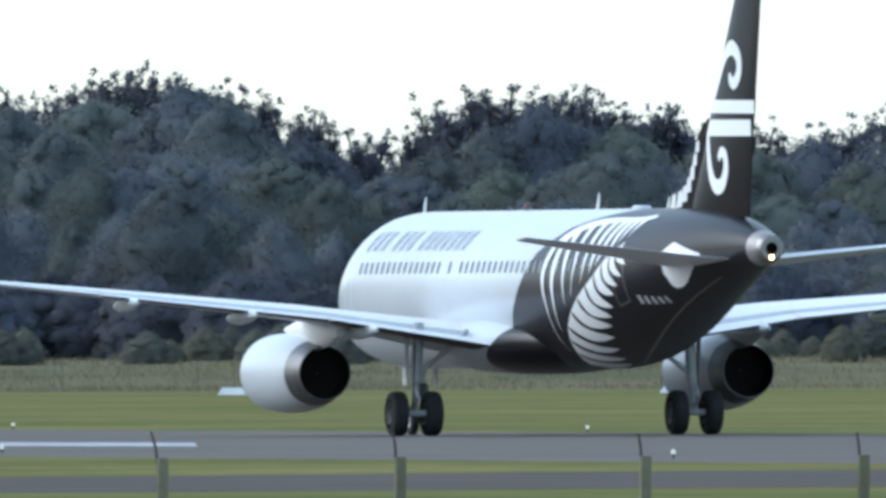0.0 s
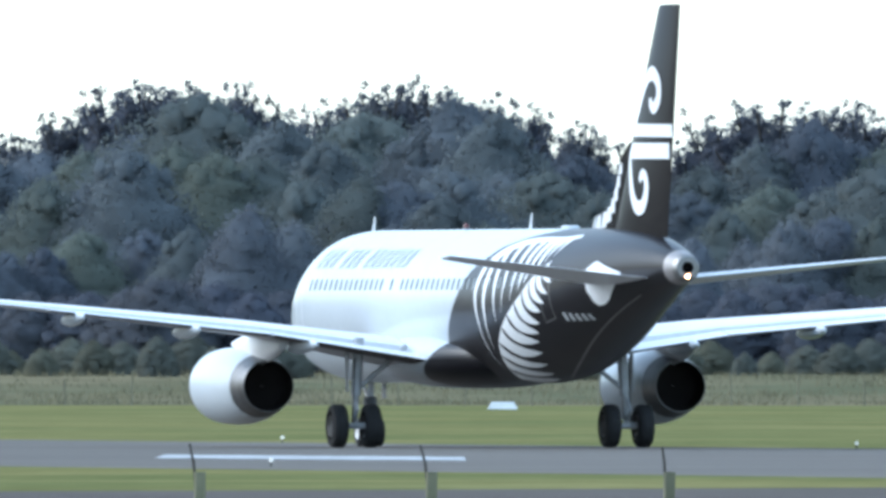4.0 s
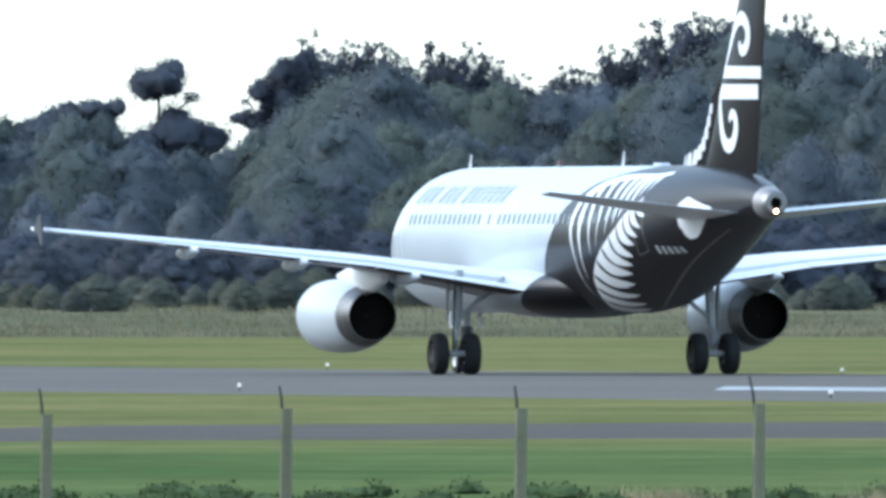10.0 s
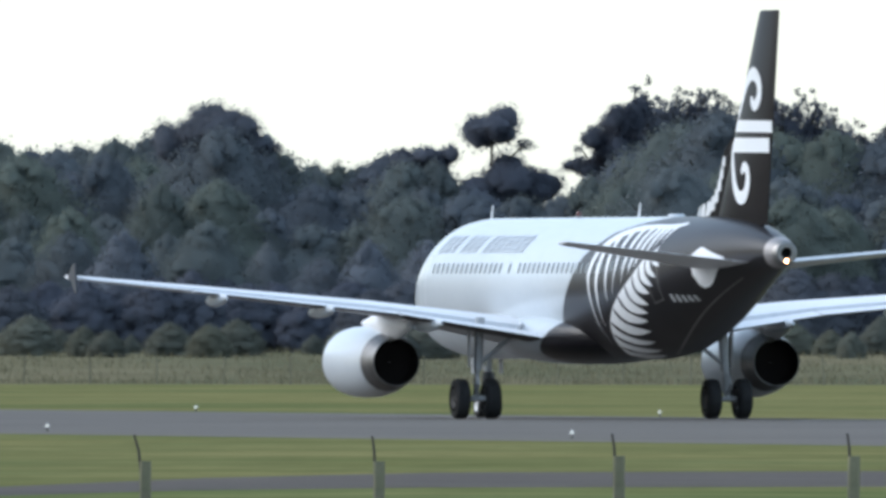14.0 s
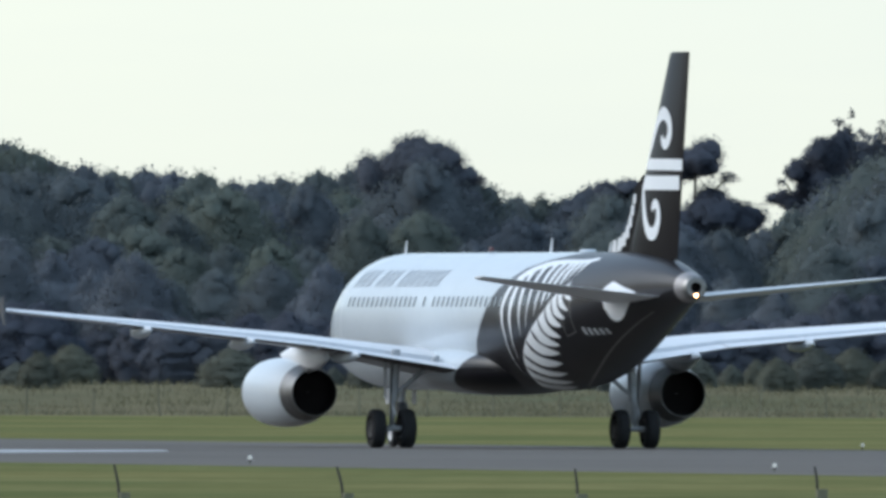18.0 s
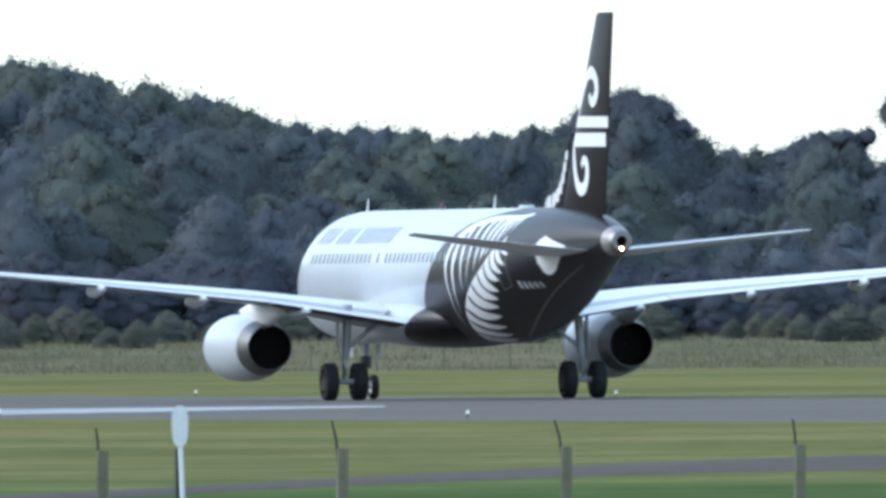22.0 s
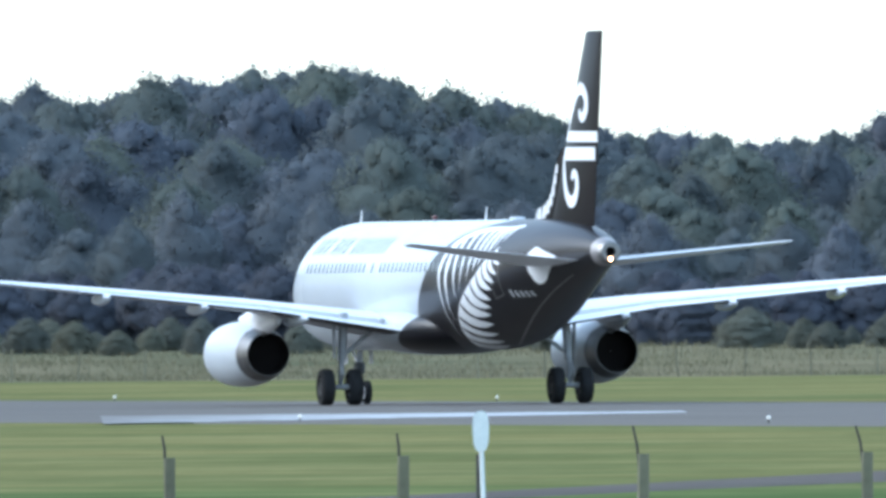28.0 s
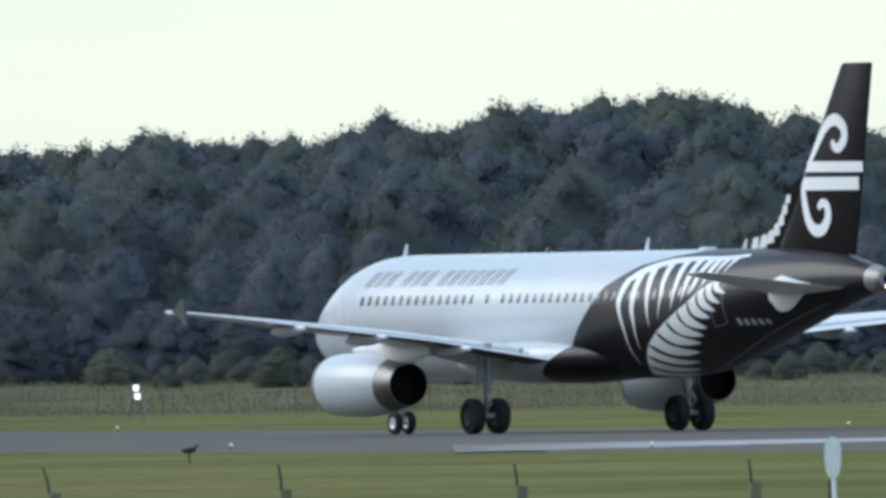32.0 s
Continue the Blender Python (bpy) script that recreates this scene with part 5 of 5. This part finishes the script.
# low white boards on the far grass
for k, (bearing, wide) in enumerate(((-1415, 1.3), (-2198, 1.3))):
    board = thing("marker_board", "low white gable marker lying on mown grass", "marker board", "low white marker boards")
    bm = bmesh.new()
    loft(bm, [[(x * wide / 2, -0.28, 0.03), (x * wide / 2, 0.28, 0.03), (x * wide * 0.36, 0.03, 0.34), (x * wide * 0.36, -0.03, 0.34)] for x in (-1, 1)])
    part("panel", bm, M_GABLE, board, smooth=False)
    for s in (-1, 1):
        bm = bmesh.new()
        box(bm, s * wide * 0.38 - 0.05, s * wide * 0.38 + 0.05, -0.25, 0.25, 0.0, 0.08, 0.01)
        part("foot", bm, M_STEEL, board)
    board.matrix_basis = Matrix.Translation((-bearing / FOCAL * 1535, 1535, 0))

# lamp unit in the long grass
unit = thing("approach_light", "lit pair of white lamps on a pale steel stand", "airfield light")
for s in (-1, 1):
    part("leg", tube(bmesh.new(), (0.45 * s, 0.1, 0), (0.2 * s, 0, 1.0), 0.035, n=8), M_STEEL, unit)
    part("leg", tube(bmesh.new(), (0.30 * s, 0.5, 0), (0.15 * s, 0.05, 1.0), 0.035, n=8), M_STEEL, unit)
part("crossbar", tube(bmesh.new(), (-0.5, 0.0, 0.95), (0.5, 0.0, 0.95), 0.04, n=8), M_STEEL, unit)
for z, dx in ((1.37, 0.0), (1.02, 0.06)):
    bm = bmesh.new()
    box(bm, dx - 0.17, dx + 0.17, -0.12, 0.14, z - 0.15, z + 0.17, 0.03)
    head = part("lamp_head", bm, M_STEEL, unit)
    bm = bmesh.new()
    box(bm, dx - 0.10, dx + 0.10, -0.135, -0.122, z - 0.10, z + 0.12, 0.004)
    part("lens", bm, M_GLOW, head, "glowing white lens")
unit.matrix_basis = Matrix.Translation((-2712 / FOCAL * 1500, 1500, 0))

# a dark swamp hen on the grass
M_FEATHER = material("blue black feathers", (0.012, 0.013, 0.022), 0.6, spots=0.2, size=0.1)
M_LEG = material("red brown bird legs", (0.10, 0.035, 0.025), 0.6, spots=0.15, size=0.05)


def blob(rings_spec, n=12):
    """A body from (x, z, half width, half height) stations."""
    return loft(bmesh.new(), [[(x, w * math.sin(a * math.tau / n), z + h * math.cos(a * math.tau / n)) for a in range(n)] for x, z, w, h in rings_spec])


hen = thing("swamp_hen", "dark swamp hen with reddish legs standing on grass", "bird")
part("body", blob(((0.20, 0.40, 0.01, 0.01), (0.14, 0.41, 0.06, 0.07), (0.0, 0.39, 0.085, 0.095), (-0.12, 0.37, 0.06, 0.07), (-0.24, 0.40, 0.015, 0.02))), M_FEATHER, hen)
part("neck", tube(bmesh.new(), (0.13, 0, 0.43), (0.20, 0, 0.53), 0.04, 0.03), M_FEATHER, hen)
part("head", blob(((0.27, 0.53, 0.01, 0.01), (0.22, 0.545, 0.035, 0.035), (0.16, 0.54, 0.01, 0.015))), M_FEATHER, hen)
part("beak", tube(bmesh.new(), (0.25, 0, 0.535), (0.31, 0, 0.51), 0.018, 0.003, 8), M_LEG, hen, "red beak")
for s in (-1, 1):
    part("leg", tube(tube(bmesh.new(), (0.0, s * 0.04, 0.32), (-0.02, s * 0.04, 0.16), 0.02, 0.013, 8), (-0.02, s * 0.04, 0.16), (0.01, s * 0.04, 0.0), 0.012, 0.012, 8), M_LEG, hen, "red brown leg")
hen.matrix_basis = pose(-37.76, 920, 0, 0, 0, 20) @ Matrix.Diagonal((0.95, 0.95, 0.85, 1))

# a brown bird that crosses low in front of the airliner
M_BIRD = material("brown grey plumage", (0.12, 0.105, 0.09), 0.7, spots=0.25, size=0.1)
bird = thing("flying_bird", "brown grey bird in flight with beating wings", "bird")
part("body", blob(((0.22, 0.0, 0.01, 0.01), (0.17, 0.01, 0.035, 0.035), (0.05, 0.0, 0.06, 0.06), (-0.12, 0.0, 0.04, 0.04), (-0.20, 0.0, 0.03, 0.012))), M_BIRD, bird)
part("tail", loft(bmesh.new(), [[(-0.17, -0.03, z), (-0.17, 0.03, z), (-0.36, 0.06, z), (-0.36, -0.06, z)] for z in (-0.006, 0.006)]), M_BIRD, bird, smooth=False)
part("beak", tube(bmesh.new(), (0.21, 0, 0), (0.26, 0, -0.01), 0.012, 0.002, 6), M_BIRD, bird)
BIRD_WINGS = []
for s in (-1, 1):
    w = part("wing", loft(bmesh.new(), [[(x, s * y, z) for x, y in ((0.11, 0.02), (0.13, 0.22), (0.05, 0.46), (-0.05, 0.44), (-0.10, 0.25), (-0.09, 0.02))] for z in (-0.007, 0.007)]), M_BIRD, bird, smooth=False)
    BIRD_WINGS.append((w, s))

# weeds, seed heads and stakes by the fence
g = np.random.default_rng(21)
spots = []
for x, y in zip(g.uniform(-19, 19, 420), g.normal(446, 7, 420)):
    if noise.noise((x * 0.22, y * 0.05, 1.0)) > -0.3:
        r = g.uniform(0.18, 0.42)
        spots.append(((x, y, 0.04), (r, r * 1.6, g.uniform(0.07, 0.17)), 0.1))
for x in g.uniform(-19, 19, 90):
    r = g.uniform(0.12, 0.3)
    spots.append(((x, g.uniform(392, 430), 0.02), (r, r * 1.5, g.uniform(0.04, 0.10)), 0.1))
for _ in range(16):
    spots.append(((10.8 + g.normal() * 0.5, 452 + g.normal(), 0.06), (0.3, 0.4, g.uniform(0.15, 0.28)), 0.1))
weeds = new("fence_weeds", crown_of("fence_weeds", spots, 30000, 0.035, g, 0.25, 0.0))
weeds.data.materials.append(M_WEED)
tagged(weeds, "dark green weeds and docks in unmown grass", "weeds", kind="stuff")
grass_tufts("seed_grass", "bleached dry seed grass in a loose clump", M_DRY, [(7.1 + g.normal() * 0.45, 405 + g.normal() * 2, g.uniform(0.6, 1.3)) for _ in range(30)] + [(4.4 + g.normal() * 0.5, 402 + g.normal() * 2, g.uniform(0.4, 0.8)) for _ in range(6)] + [(9.3 + g.normal() * 0.4, 403, 0.8) for _ in range(12)] + [(4.8 + g.normal() * 0.4, 440, 0.7) for _ in range(8)], 6, 60, 0.42, 0.007, 0.25)
for k, bearing in enumerate((-969, -1134)):
    stake = thing("stake", "short dark wooden stake among dry seed grass", "stake", "stakes by the fence")
    part("shaft", loft(bmesh.new(), [[(0.035 * a, 0.035 * b, z) for a, b in ((-1, -1), (1, -1), (1, 1), (-1, 1))] for z in (0.0, 0.28)]), M_DARKWOOD, stake, smooth=False)
    part("point", loft(bmesh.new(), [[(0.035 * a * s, 0.035 * b * s, z) for a, b in ((-1, -1), (1, -1), (1, 1), (-1, 1))] for s, z in ((1, 0.28), (0.4, 0.33))]), M_DARKWOOD, stake, smooth=False)
    stake.matrix_basis = Matrix.Translation((-bearing / FOCAL * 400, 400, 0))


def motions():
    """Keys the airliner, its wheels, and the bird."""
    walk(airliner, [(t, pose(x, y, 0.03, 0, 0, h + 90)) for t, x, y, h in TAXI])
    gone, total = [0.0], 0.0
    for a, b in zip(TAXI, TAXI[1:]):
        total += math.hypot(b[1] - a[1], b[2] - a[2])
        gone.append(total)
    ticks = [i / 10 for i in range(321)]
    rolled = [float(np.interp(t, [r[0] for r in TAXI], gone)) for t in ticks]
    for w in WHEELS:
        place, radius = w.location.copy(), w.location.z
        walk(w, [(t, pose(*place, 0, math.degrees(s / radius), 0)) for t, s in zip(ticks, rolled)])
    walk(bird, [(0, pose(88, 620, 11, 0, 0, 180)), (5.4, pose(19.1, 620, 5.9, 0, 0, 180)), (6.0, pose(11.28, 620, 4.38, 0, 0, 180)), (6.4, pose(6.16, 620, 3.39, 0, 0, 180)),
                (6.7, pose(2.08, 620, 2.95, 0, 0, 180)), (7.5, pose(-8.5, 620, 2.9, 0, 0, 178)), (12, pose(-68, 620, 7, 0, 0, 178)), (32, pose(-330, 620, 20, 0, 0, 178))])
    for w, s in BIRD_WINGS:
        walk(w, [(t, pose(0, 0, 0.02, s * (20 + 45 * math.cos((t - 6.0) / 0.4 * math.tau)), 0, 0)) for t in ticks])


motions()
